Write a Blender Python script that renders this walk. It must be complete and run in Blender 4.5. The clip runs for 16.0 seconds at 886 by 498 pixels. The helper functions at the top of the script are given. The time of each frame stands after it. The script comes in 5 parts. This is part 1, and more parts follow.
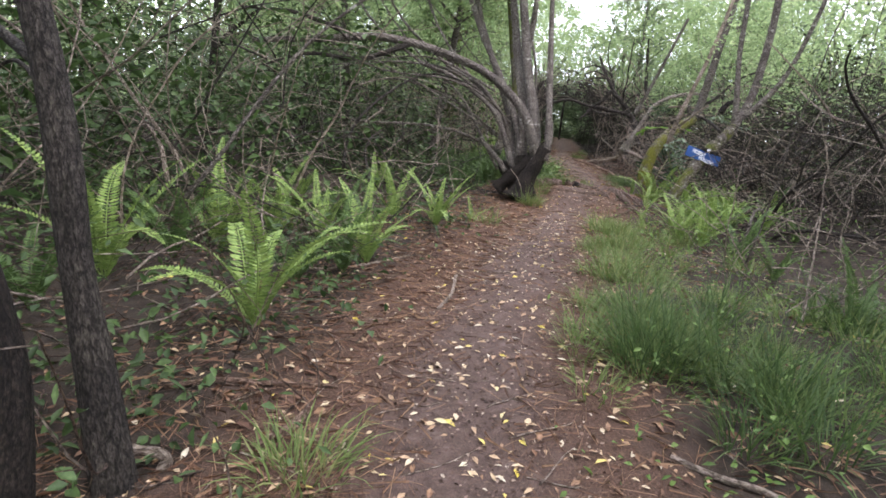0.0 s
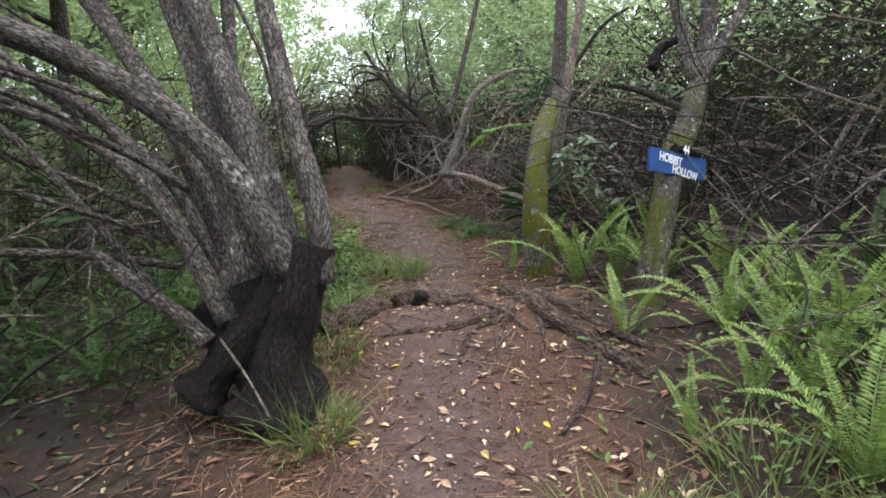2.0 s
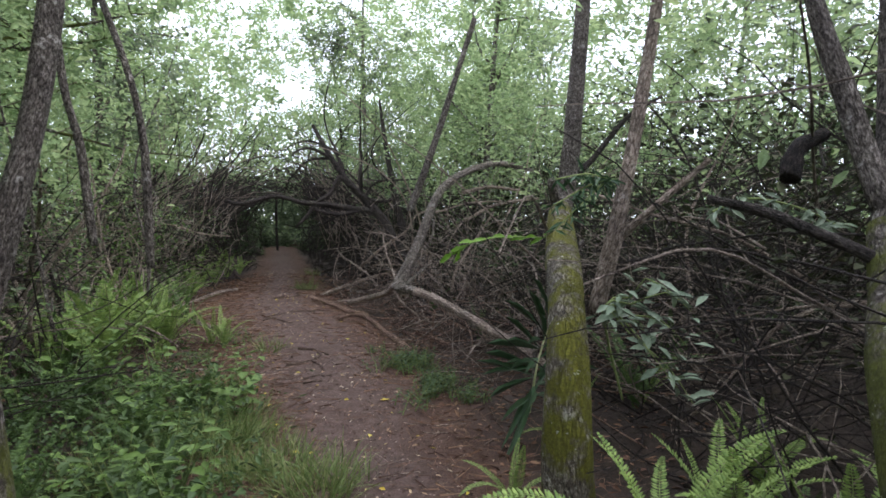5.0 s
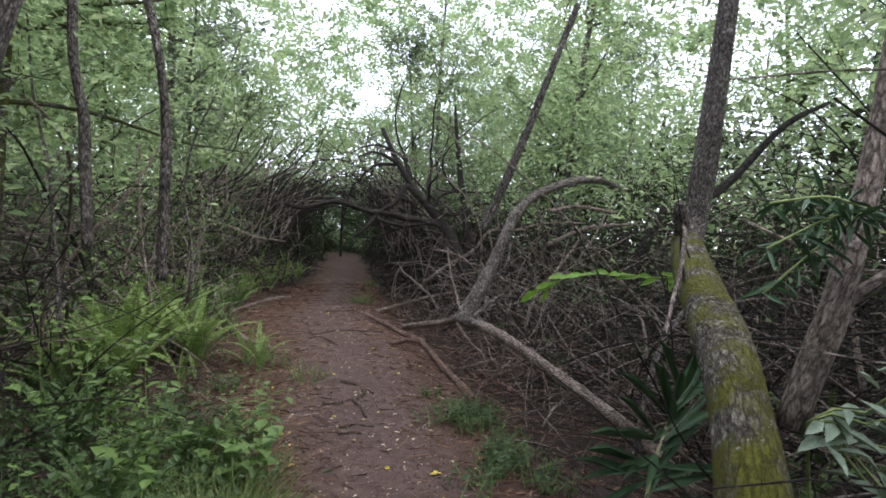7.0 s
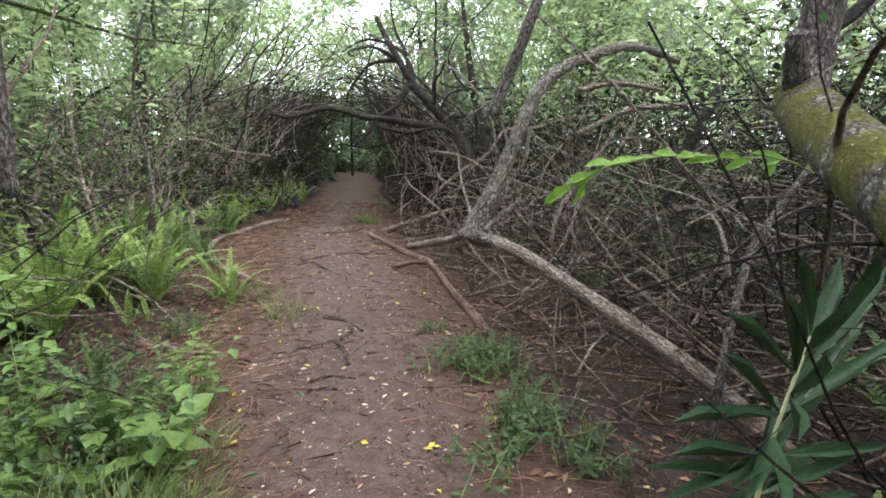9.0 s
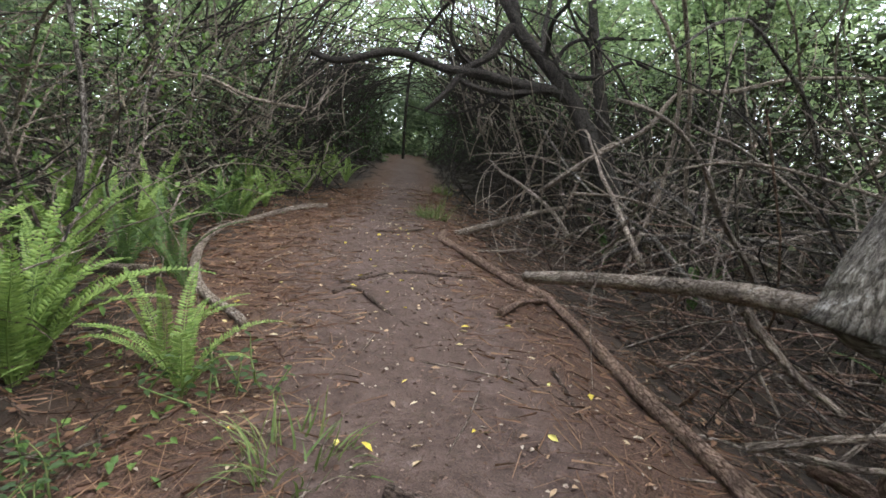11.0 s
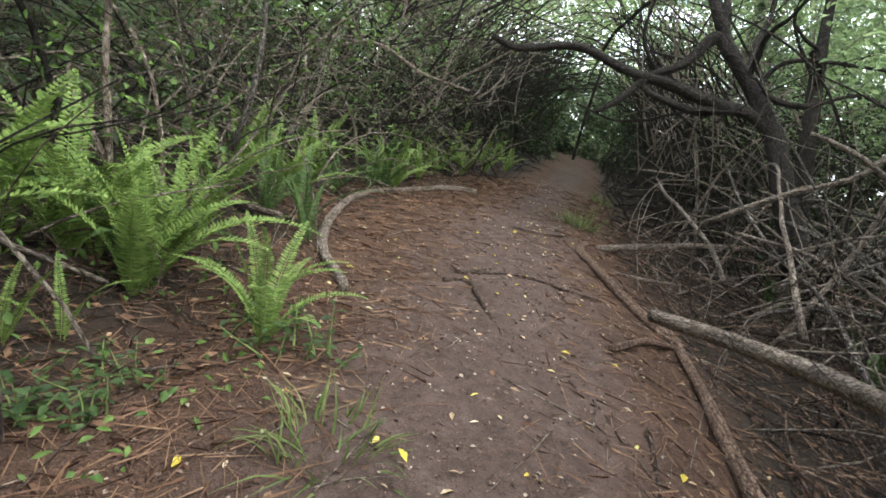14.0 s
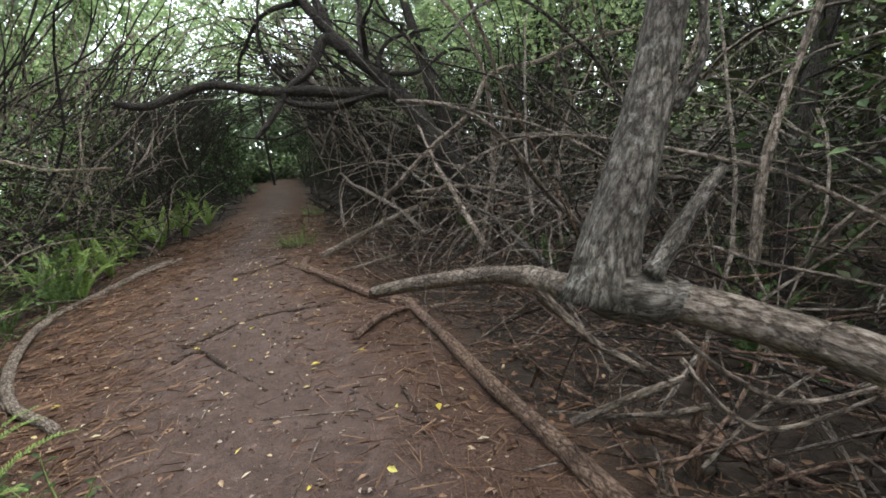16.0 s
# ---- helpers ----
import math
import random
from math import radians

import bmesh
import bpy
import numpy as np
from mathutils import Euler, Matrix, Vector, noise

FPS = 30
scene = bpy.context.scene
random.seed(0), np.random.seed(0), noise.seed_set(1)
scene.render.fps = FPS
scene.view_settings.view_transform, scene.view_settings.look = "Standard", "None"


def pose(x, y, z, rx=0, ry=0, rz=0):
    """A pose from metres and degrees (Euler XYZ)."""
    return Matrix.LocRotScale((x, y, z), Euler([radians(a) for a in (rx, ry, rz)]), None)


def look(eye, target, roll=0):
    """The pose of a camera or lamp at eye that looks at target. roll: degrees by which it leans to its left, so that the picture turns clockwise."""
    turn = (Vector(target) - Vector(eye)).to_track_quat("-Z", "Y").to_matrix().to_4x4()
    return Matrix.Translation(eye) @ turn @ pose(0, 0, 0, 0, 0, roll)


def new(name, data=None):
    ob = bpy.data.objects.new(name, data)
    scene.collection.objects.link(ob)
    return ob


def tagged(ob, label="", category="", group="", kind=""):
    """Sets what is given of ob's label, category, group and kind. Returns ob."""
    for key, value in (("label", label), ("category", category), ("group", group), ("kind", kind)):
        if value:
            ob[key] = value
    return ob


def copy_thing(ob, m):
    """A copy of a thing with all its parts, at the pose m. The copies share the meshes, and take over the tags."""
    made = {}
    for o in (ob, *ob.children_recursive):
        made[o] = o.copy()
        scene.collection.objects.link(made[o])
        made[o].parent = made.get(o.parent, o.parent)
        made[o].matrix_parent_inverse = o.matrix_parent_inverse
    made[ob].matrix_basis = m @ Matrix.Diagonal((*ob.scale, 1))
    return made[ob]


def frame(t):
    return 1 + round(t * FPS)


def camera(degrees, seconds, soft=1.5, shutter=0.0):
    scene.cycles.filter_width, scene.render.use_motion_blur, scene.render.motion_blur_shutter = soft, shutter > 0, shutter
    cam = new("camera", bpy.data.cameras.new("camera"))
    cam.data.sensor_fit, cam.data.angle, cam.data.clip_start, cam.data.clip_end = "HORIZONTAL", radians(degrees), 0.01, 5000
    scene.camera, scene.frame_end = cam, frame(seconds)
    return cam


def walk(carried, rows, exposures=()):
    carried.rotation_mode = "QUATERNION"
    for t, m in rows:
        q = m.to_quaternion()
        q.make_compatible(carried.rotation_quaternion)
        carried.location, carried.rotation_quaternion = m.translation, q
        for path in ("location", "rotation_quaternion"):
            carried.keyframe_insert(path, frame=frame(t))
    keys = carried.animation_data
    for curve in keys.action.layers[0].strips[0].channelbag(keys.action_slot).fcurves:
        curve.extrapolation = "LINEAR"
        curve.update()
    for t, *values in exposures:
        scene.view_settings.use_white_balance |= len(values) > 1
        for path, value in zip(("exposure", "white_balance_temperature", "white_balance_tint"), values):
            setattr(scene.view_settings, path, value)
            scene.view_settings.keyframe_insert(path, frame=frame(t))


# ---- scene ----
cam = camera(77.5, 16.0, soft=1.7)
PATH = [
    (0, 0.231, 1.174, 1.175, 75.58, -5.04, -2.19),
    (0.5, 0.181, 2.578, 1.135, 74.21, -3.78, 4.48),
    (1, 0.541, 3.987, 1.132, 76.10, 3.21, -11.24),
    (1.5, 0.960, 5.209, 1.157, 77.00, 4.96, -19.30),
    (2, 1.487, 6.236, 1.173, 78.02, 6.03, -24.86),
    (2.5, 1.886, 7.055, 1.210, 79.78, 6.01, -25.60),
    (3, 2.219, 7.707, 1.268, 80.69, 6.23, -25.84),
    (3.5, 2.338, 7.904, 1.274, 81.76, 6.55, -26.33),
    (4, 2.379, 7.842, 1.283, 82.93, 6.29, -27.45),
    (4.5, 2.376, 7.864, 1.289, 84.48, 3.96, -29.23),
    (5, 2.259, 8.073, 1.320, 86.66, 0.76, -30.13),
    (5.2, 2.271, 8.172, 1.325, 87.52, -0.64, -29.07),
    (7.3, 2.763, 8.966, 1.366, 87.42, -2.47, -22.47),
    (7.5, 2.886, 9.000, 1.344, 86.48, -1.36, -21.97),
    (8, 3.107, 9.384, 1.212, 83.90, -0.36, -22.04),
    (8.5, 3.112, 9.646, 1.199, 82.01, -0.09, -22.08),
    (9, 3.141, 9.770, 1.197, 79.39, -0.19, -21.34),
    (9.5, 3.174, 9.963, 1.154, 76.86, -0.84, -19.24),
    (9.7, 3.203, 10.059, 1.119, 76.73, -1.54, -17.80),
    (11.8, 3.474, 13.042, 0.919, 81.20, -8.37, -20.41),
    (12, 3.431, 12.960, 0.944, 81.95, -9.68, -21.14),
    (12.5, 3.311, 12.846, 0.926, 79.17, -18.15, -1.86),
    (13, 3.295, 12.630, 0.959, 70.98, -22.42, 19.21),
    (13.5, 3.418, 12.549, 0.952, 68.38, -21.05, 22.21),
    (14, 3.616, 12.346, 0.975, 74.63, -13.55, 1.80),
    (14.5, 3.662, 12.205, 0.979, 77.13, -6.91, -12.26),
    (15, 3.677, 12.225, 0.979, 78.54, -4.20, -14.93),
    (15.5, 3.732, 12.177, 0.987, 79.37, -0.41, -19.03),
    (16, 3.802, 12.160, 1.005, 77.96, 7.81, -29.14),
]
EXPOSURES = [(0, 1.15, 6400, 20), (1, 1.18, 6400, 20), (2, 1.0, 6350, 17), (4.5, 0.62, 6200, 18), (7.5, 0.55, 6150, 20), (9, 1.4, 6300, 17), (9.5, 1.6, 6400, 15), (12, 0.82, 6300, 12), (13.5, 1.18, 6450, 9), (15, 0.92, 6400, 12), (16, 0.95, 6450, 11)]
walk(cam, [(t, pose(*row)) for t, *row in PATH], EXPOSURES)

# ---- light: an overcast sky and a broad, weak sun behind the cloud ----
SUN_ELEVATION, SUN_ROTATION = 58, 120
world = bpy.data.worlds.new("overcast_sky")
scene.world = world
world.use_nodes = True
wn = world.node_tree.nodes
sky = wn.new("ShaderNodeTexSky")
sky.sky_type = "NISHITA"
sky.sun_disc = False
sky.sun_elevation, sky.sun_rotation = radians(SUN_ELEVATION), radians(SUN_ROTATION)
cloud = wn.new("ShaderNodeMixRGB")
cloud.inputs["Fac"].default_value = 0.75
cloud.inputs["Color2"].default_value = (16.4, 17.2, 19.4, 1)
world.node_tree.links.new(sky.outputs["Color"], cloud.inputs["Color1"])
world.node_tree.links.new(cloud.outputs["Color"], wn["Background"].inputs["Color"])
wn["Background"].inputs["Strength"].default_value = 0.15
sun = new("sun", bpy.data.lights.new("sun", "SUN"))
sun.data.energy, sun.data.angle, sun.data.color = 1.4, radians(20), (1.0, 0.96, 0.9)
sun.matrix_world = look((0, 0, 0), (math.sin(radians(SUN_ROTATION)) * -1, math.cos(radians(SUN_ROTATION)) * -1, -math.tan(radians(SUN_ELEVATION))))

# ---- materials ----


def material(name, rough=0.8):
    m = bpy.data.materials.new(name)
    m.use_nodes = True
    n, l = m.node_tree.nodes, m.node_tree.links
    b = n["Principled BSDF"]
    b.inputs["Roughness"].default_value = rough
    b.inputs["Specular IOR Level"].default_value = 0.25
    return m, n, l, b


def ramp(n, stops):
    r = n.new("ShaderNodeValToRGB")
    e = r.color_ramp.elements
    while len(e) < len(stops):
        e.new(0.5)
    for el, (p, c) in zip(e, stops):
        el.position, el.color = p, (*c, 1)
    return r


def noise_node(n, l, coord, scale, detail=5, rough=0.6):
    t = n.new("ShaderNodeTexNoise")
    t.inputs["Scale"].default_value, t.inputs["Detail"].default_value, t.inputs["Roughness"].default_value = scale, detail, rough
    if coord is not None:
        l.new(coord, t.inputs["Vector"])
    return t


def bump(n, l, b, height, strength, distance):
    k = n.new("ShaderNodeBump")
    k.inputs["Strength"].default_value, k.inputs["Distance"].default_value = strength, distance
    l.new(height, k.inputs["Height"])
    l.new(k.outputs["Normal"], b.inputs["Normal"])


def mix(n, l, fac, a, b):
    k = n.new("ShaderNodeMixRGB")
    for src, name in ((fac, "Fac"), (a, "Color1"), (b, "Color2")):
        if isinstance(src, (int, float)):
            k.inputs[name].default_value = src
        elif isinstance(src, tuple):
            k.inputs[name].default_value = (*src, 1)
        else:
            l.new(src, k.inputs[name])
    return k.outputs["Color"]


def bark_material(name, dark, mid, light, patch, patch_at=0.62, moss=None, moss_at=0.5):
    """Ridged bark along the stem, with paler lichen patches and, if asked for, moss."""
    m, n, l, b = material(name, 0.9)
    at = n.new("ShaderNodeAttribute")
    at.attribute_name = "bark"
    sc = n.new("ShaderNodeVectorMath")
    sc.operation = "MULTIPLY"
    sc.inputs[1].default_value = (1.0, 0.36, 1.0)
    l.new(at.outputs["Vector"], sc.inputs[0])
    ridges = noise_node(n, l, sc.outputs["Vector"], 130, 6, 0.75)
    co = n.new("ShaderNodeTexCoord")
    big = noise_node(n, l, co.outputs["Object"], 5, 4, 0.6)
    r = ramp(n, [(0.38, dark), (0.5, mid), (0.62, light)])
    l.new(ridges.outputs["Fac"], r.inputs["Fac"])
    warp = n.new("ShaderNodeMixRGB")
    warp.blend_type, warp.inputs["Fac"].default_value = "ADD", 0.02
    l.new(sc.outputs["Vector"], warp.inputs["Color1"])
    l.new(ridges.outputs["Color"], warp.inputs["Color2"])
    plates = n.new("ShaderNodeTexVoronoi")
    plates.feature = "DISTANCE_TO_EDGE"
    plates.inputs["Scale"].default_value = 46
    l.new(warp.outputs["Color"], plates.inputs["Vector"])
    crack = ramp(n, [(0.0, (0.22, 0.20, 0.18)), (0.05, (0.5, 0.48, 0.46)), (0.14, (1.0, 1.0, 1.0))])
    l.new(plates.outputs["Distance"], crack.inputs["Fac"])
    pm = ramp(n, [(patch_at, (0, 0, 0)), (patch_at + 0.06, (1, 1, 1))])
    blotch = noise_node(n, l, co.outputs["Object"], 11, 7, 0.8)
    l.new(blotch.outputs["Fac"], pm.inputs["Fac"])
    c = mix(n, l, pm.outputs["Color"], r.outputs["Color"], patch)
    tone = ramp(n, [(0.3, (0.55, 0.52, 0.5)), (0.7, (1.15, 1.12, 1.05))])
    l.new(big.outputs["Fac"], tone.inputs["Fac"])
    k = n.new("ShaderNodeMixRGB")
    k.blend_type, k.inputs["Fac"].default_value = "MULTIPLY", 1.0
    l.new(c, k.inputs["Color1"])
    l.new(tone.outputs["Color"], k.inputs["Color2"])
    k2 = n.new("ShaderNodeMixRGB")
    k2.blend_type, k2.inputs["Fac"].default_value = "MULTIPLY", 0.65
    l.new(k.outputs["Color"], k2.inputs["Color1"])
    l.new(crack.outputs["Color"], k2.inputs["Color2"])
    out = k2.outputs["Color"]
    if moss:
        fine = noise_node(n, l, co.outputs["Object"], 90, 3, 0.7)
        mr = ramp(n, [(0.3, tuple(v * 0.45 for v in moss)), (0.7, moss)])
        l.new(fine.outputs["Fac"], mr.inputs["Fac"])
        mm = ramp(n, [(moss_at - 0.04, (0, 0, 0)), (moss_at + 0.06, (1, 1, 1))])
        wide = noise_node(n, l, co.outputs["Object"], 4.5, 6, 0.65)
        l.new(wide.outputs["Fac"], mm.inputs["Fac"])
        out = mix(n, l, mm.outputs["Color"], out, mr.outputs["Color"])
        spots = noise_node(n, l, co.outputs["Object"], 21, 4, 0.75)
        sm = ramp(n, [(0.64, (0, 0, 0)), (0.67, (1, 1, 1))])
        l.new(spots.outputs["Fac"], sm.inputs["Fac"])
        out = mix(n, l, sm.outputs["Color"], out, (0.40, 0.41, 0.31))
    l.new(out, b.inputs["Base Color"])
    both = n.new("ShaderNodeMath")
    both.operation = "MULTIPLY_ADD"
    both.inputs[1].default_value = 0.9
    l.new(crack.outputs["Color"], both.inputs[0])
    l.new(ridges.outputs["Fac"], both.inputs[2])
    bump(n, l, b, both.outputs["Value"], 1.0, 0.018)
    return m


def leaf_material(name, stops, rough=0.5, glow=0.3, fine=60):
    """Leaves: colour varies from leaf to leaf; some light passes through."""
    m, n, l, b = material(name, rough)
    g = n.new("ShaderNodeNewGeometry")
    r = ramp(n, stops)
    l.new(g.outputs["Random Per Island"], r.inputs["Fac"])
    co = n.new("ShaderNodeTexCoord")
    nz = noise_node(n, l, co.outputs["Object"], fine, 3)
    tone = ramp(n, [(0.3, (0.7, 0.7, 0.65)), (0.7, (1.2, 1.2, 1.15))])
    l.new(nz.outputs["Fac"], tone.inputs["Fac"])
    k = n.new("ShaderNodeMixRGB")
    k.blend_type, k.inputs["Fac"].default_value = "MULTIPLY", 1.0
    l.new(r.outputs["Color"], k.inputs["Color1"])
    l.new(tone.outputs["Color"], k.inputs["Color2"])
    l.new(k.outputs["Color"], b.inputs["Base Color"])
    if glow:
        tr = n.new("ShaderNodeBsdfTranslucent")
        l.new(k.outputs["Color"], tr.inputs["Color"])
        ms = n.new("ShaderNodeMixShader")
        ms.inputs["Fac"].default_value = glow
        l.new(b.outputs["BSDF"], ms.inputs[1])
        l.new(tr.outputs["BSDF"], ms.inputs[2])
        l.new(ms.outputs["Shader"], n["Material Output"].inputs["Surface"])
    return m


def plain_material(name, stops, scale, rough=0.85, relief=0.4, depth=0.004):
    m, n, l, b = material(name, rough)
    co = n.new("ShaderNodeTexCoord")
    a = noise_node(n, l, co.outputs["Object"], scale, 6, 0.65)
    r = ramp(n, stops)
    l.new(a.outputs["Fac"], r.inputs["Fac"])
    l.new(r.outputs["Color"], b.inputs["Base Color"])
    bump(n, l, b, a.outputs["Fac"], relief, depth)
    return m


def ground_material():
    """Trodden red-brown earth on the path, needle duff beside it, dark humus under the brush."""
    m, n, l, b = material("forest_floor", 0.92)
    co = n.new("ShaderNodeTexCoord")
    at = n.new("ShaderNodeAttribute")
    at.attribute_name = "trodden"
    wide = noise_node(n, l, co.outputs["Object"], 1.6, 5, 0.6)
    mid = noise_node(n, l, co.outputs["Object"], 14, 6, 0.7)
    grit = noise_node(n, l, co.outputs["Object"], 120, 4, 0.7)
    earth = ramp(n, [(0.3, (0.060, 0.039, 0.030)), (0.55, (0.104, 0.070, 0.056)), (0.75, (0.155, 0.114, 0.096))])
    l.new(mid.outputs["Fac"], earth.inputs["Fac"])
    duff = ramp(n, [(0.3, (0.036, 0.022, 0.015)), (0.5, (0.084, 0.048, 0.032)), (0.72, (0.155, 0.095, 0.063))])
    l.new(grit.outputs["Fac"], duff.inputs["Fac"])
    humus = ramp(n, [(0.35, (0.018, 0.014, 0.010)), (0.7, (0.062, 0.045, 0.032))])
    l.new(mid.outputs["Fac"], humus.inputs["Fac"])
    add = n.new("ShaderNodeMath")
    add.operation = "MULTIPLY_ADD"
    add.inputs[1].default_value, add.inputs[2].default_value = 0.5, -0.25
    l.new(wide.outputs["Fac"], add.inputs[0])
    s = n.new("ShaderNodeMath")
    s.operation = "ADD"
    l.new(at.outputs["Fac"], s.inputs[0])
    l.new(add.outputs["Value"], s.inputs[1])
    f1 = ramp(n, [(0.58, (0, 0, 0)), (0.85, (1, 1, 1))])
    f2 = ramp(n, [(0.12, (0, 0, 0)), (0.42, (1, 1, 1))])
    l.new(s.outputs["Value"], f1.inputs["Fac"])
    l.new(s.outputs["Value"], f2.inputs["Fac"])
    c = mix(n, l, f2.outputs["Color"], humus.outputs["Color"], duff.outputs["Color"])
    c = mix(n, l, f1.outputs["Color"], c, earth.outputs["Color"])
    pebble = ramp(n, [(0.62, (0, 0, 0)), (0.70, (0.45, 0.45, 0.45))])
    l.new(grit.outputs["Fac"], pebble.inputs["Fac"])
    c = mix(n, l, pebble.outputs["Color"], c, (0.19, 0.14, 0.125))
    speck = noise_node(n, l, co.outputs["Object"], 260, 3, 0.7)
    spr = ramp(n, [(0.32, (0.45, 0.43, 0.42)), (0.52, (1.0, 1.0, 1.0)), (0.70, (1.5, 1.42, 1.36))])
    l.new(speck.outputs["Fac"], spr.inputs["Fac"])
    fleck = n.new("ShaderNodeMixRGB")
    fleck.blend_type, fleck.inputs["Fac"].default_value = "MULTIPLY", 1.0
    l.new(c, fleck.inputs["Color1"])
    l.new(spr.outputs["Color"], fleck.inputs["Color2"])
    l.new(fleck.outputs["Color"], b.inputs["Base Color"])
    h = n.new("ShaderNodeMath")
    h.operation = "MULTIPLY_ADD"
    h.inputs[1].default_value = 0.35
    l.new(grit.outputs["Fac"], h.inputs[0])
    l.new(mid.outputs["Fac"], h.inputs[2])
    bump(n, l, b, h.outputs["Value"], 1.0, 0.022)
    return m


FLOOR = ground_material()
BARK = bark_material("grey_bark", (0.04, 0.033, 0.028), (0.16, 0.142, 0.125), (0.36, 0.335, 0.305), (0.50, 0.49, 0.465), 0.58)
BARK_MOSS = bark_material("mossy_bark", (0.06, 0.05, 0.035), (0.15, 0.135, 0.10), (0.32, 0.30, 0.25), (0.52, 0.52, 0.45), 0.56, (0.165, 0.165, 0.018), 0.475)
BARK_SOME = bark_material("bark_with_some_moss", (0.05, 0.042, 0.034), (0.135, 0.118, 0.10), (0.30, 0.28, 0.25), (0.50, 0.49, 0.45), 0.57, (0.12, 0.135, 0.022), 0.49)
BARK_DARK = bark_material("dark_bark", (0.018, 0.015, 0.013), (0.05, 0.043, 0.037), (0.11, 0.097, 0.085), (0.18, 0.17, 0.155), 0.66)
# near-black wood for the stumps and darkest stems
DARK_WOOD = bark_material("near_black_wood", (0.010, 0.008, 0.007), (0.026, 0.020, 0.016), (0.06, 0.048, 0.04), (0.09, 0.075, 0.06), 0.7)
DEAD = bark_material("weathered_dead_wood", (0.17, 0.13, 0.10), (0.36, 0.295, 0.245), (0.56, 0.49, 0.42), (0.62, 0.57, 0.52), 0.6)
ROOTW = bark_material("worn_root_wood", (0.055, 0.038, 0.029), (0.135, 0.096, 0.076), (0.24, 0.18, 0.148), (0.31, 0.25, 0.22), 0.64)
REDWOOD = bark_material("red_brown_stick", (0.14, 0.085, 0.06), (0.30, 0.20, 0.15), (0.46, 0.335, 0.265), (0.5, 0.40, 0.34), 0.64)
TWIG = bark_material("dry_twigs", (0.14, 0.11, 0.09), (0.31, 0.26, 0.22), (0.52, 0.46, 0.40), (0.60, 0.56, 0.51), 0.6)
BROWN_TWIG = bark_material("brown_dry_twigs", (0.05, 0.036, 0.028), (0.13, 0.094, 0.074), (0.25, 0.19, 0.155), (0.35, 0.29, 0.25), 0.64)
KNEE_BARK = bark_material("pale_flaking_bark", (0.10, 0.085, 0.07), (0.24, 0.215, 0.185), (0.44, 0.41, 0.365), (0.55, 0.53, 0.49), 0.56)
# darker copy of the twig bark: shade inside the brush put into colour
TWIG_SHADE = bark_material("shade_coloured_twigs", (0.018, 0.015, 0.013), (0.045, 0.037, 0.032), (0.10, 0.087, 0.075), (0.17, 0.155, 0.14), 0.64)
# both canopy greens are lifted and paled to put haze into the leaf colour
CANOPY = leaf_material("canopy_leaves", [(0.0, (0.16, 0.235, 0.11)), (0.5, (0.30, 0.415, 0.20)), (1.0, (0.48, 0.58, 0.29))], 0.5, 0.6)
CANOPY_BLUE = leaf_material("canopy_leaves_dull", [(0.0, (0.10, 0.135, 0.08)), (0.6, (0.19, 0.245, 0.15)), (1.0, (0.32, 0.38, 0.24))], 0.45, 0.55)
# leaf colour set very dark to stand in for shade deep in the thicket
SCRUB_SHADE = leaf_material("shade_dark_scrub_leaves", [(0.0, (0.03, 0.035, 0.018)), (0.6, (0.05, 0.06, 0.03)), (1.0, (0.09, 0.095, 0.05))], 0.7, 0.2)
FERN = leaf_material("fern_green", [(0.0, (0.14, 0.225, 0.06)), (1.0, (0.28, 0.39, 0.11))], 0.5, 0.3)
# deeper copy of FERN, with the brush's shade put into its green
FERN_SHADE = leaf_material("fern_green_for_shade", [(0.0, (0.055, 0.10, 0.032)), (1.0, (0.11, 0.18, 0.055))], 0.5, 0.3)
# herb green, lowered further to carry the shade beneath the plants
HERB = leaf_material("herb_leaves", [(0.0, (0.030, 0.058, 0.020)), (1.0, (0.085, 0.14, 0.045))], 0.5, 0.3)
HERB_LIGHT = leaf_material("fresh_herb_leaves", [(0.0, (0.08, 0.15, 0.04)), (1.0, (0.18, 0.28, 0.075))], 0.5, 0.35)
CRUMB = leaf_material("bark_and_leaf_crumbs", [(0.0, (0.03, 0.018, 0.013)), (0.4, (0.10, 0.058, 0.042)), (0.8, (0.22, 0.15, 0.12)), (1.0, (0.42, 0.35, 0.28))], 0.8, 0.0)
GRASSM = leaf_material("grass_blades", [(0.0, (0.09, 0.14, 0.04)), (0.6, (0.15, 0.21, 0.065)), (1.0, (0.25, 0.26, 0.11))], 0.55, 0.3)
# dark green grass, with the shade beside the path's start put into it
GRASS_DEEP = leaf_material("deep_grass_blades", [(0.0, (0.04, 0.075, 0.025)), (0.7, (0.085, 0.14, 0.045)), (1.0, (0.14, 0.19, 0.07))], 0.6, 0.3)
PALE = leaf_material("dusty_grey_green_leaves", [(0.0, (0.13, 0.18, 0.12)), (1.0, (0.27, 0.34, 0.24))], 0.4, 0.15)
PALM = leaf_material("palm_green", [(0.0, (0.028, 0.065, 0.028)), (1.0, (0.06, 0.12, 0.055))], 0.42, 0.15)
YELLOWLEAF = leaf_material("yellow_green_leaves", [(0.0, (0.10, 0.24, 0.03)), (0.6, (0.16, 0.30, 0.04)), (1.0, (0.45, 0.42, 0.04))], 0.45, 0.35)
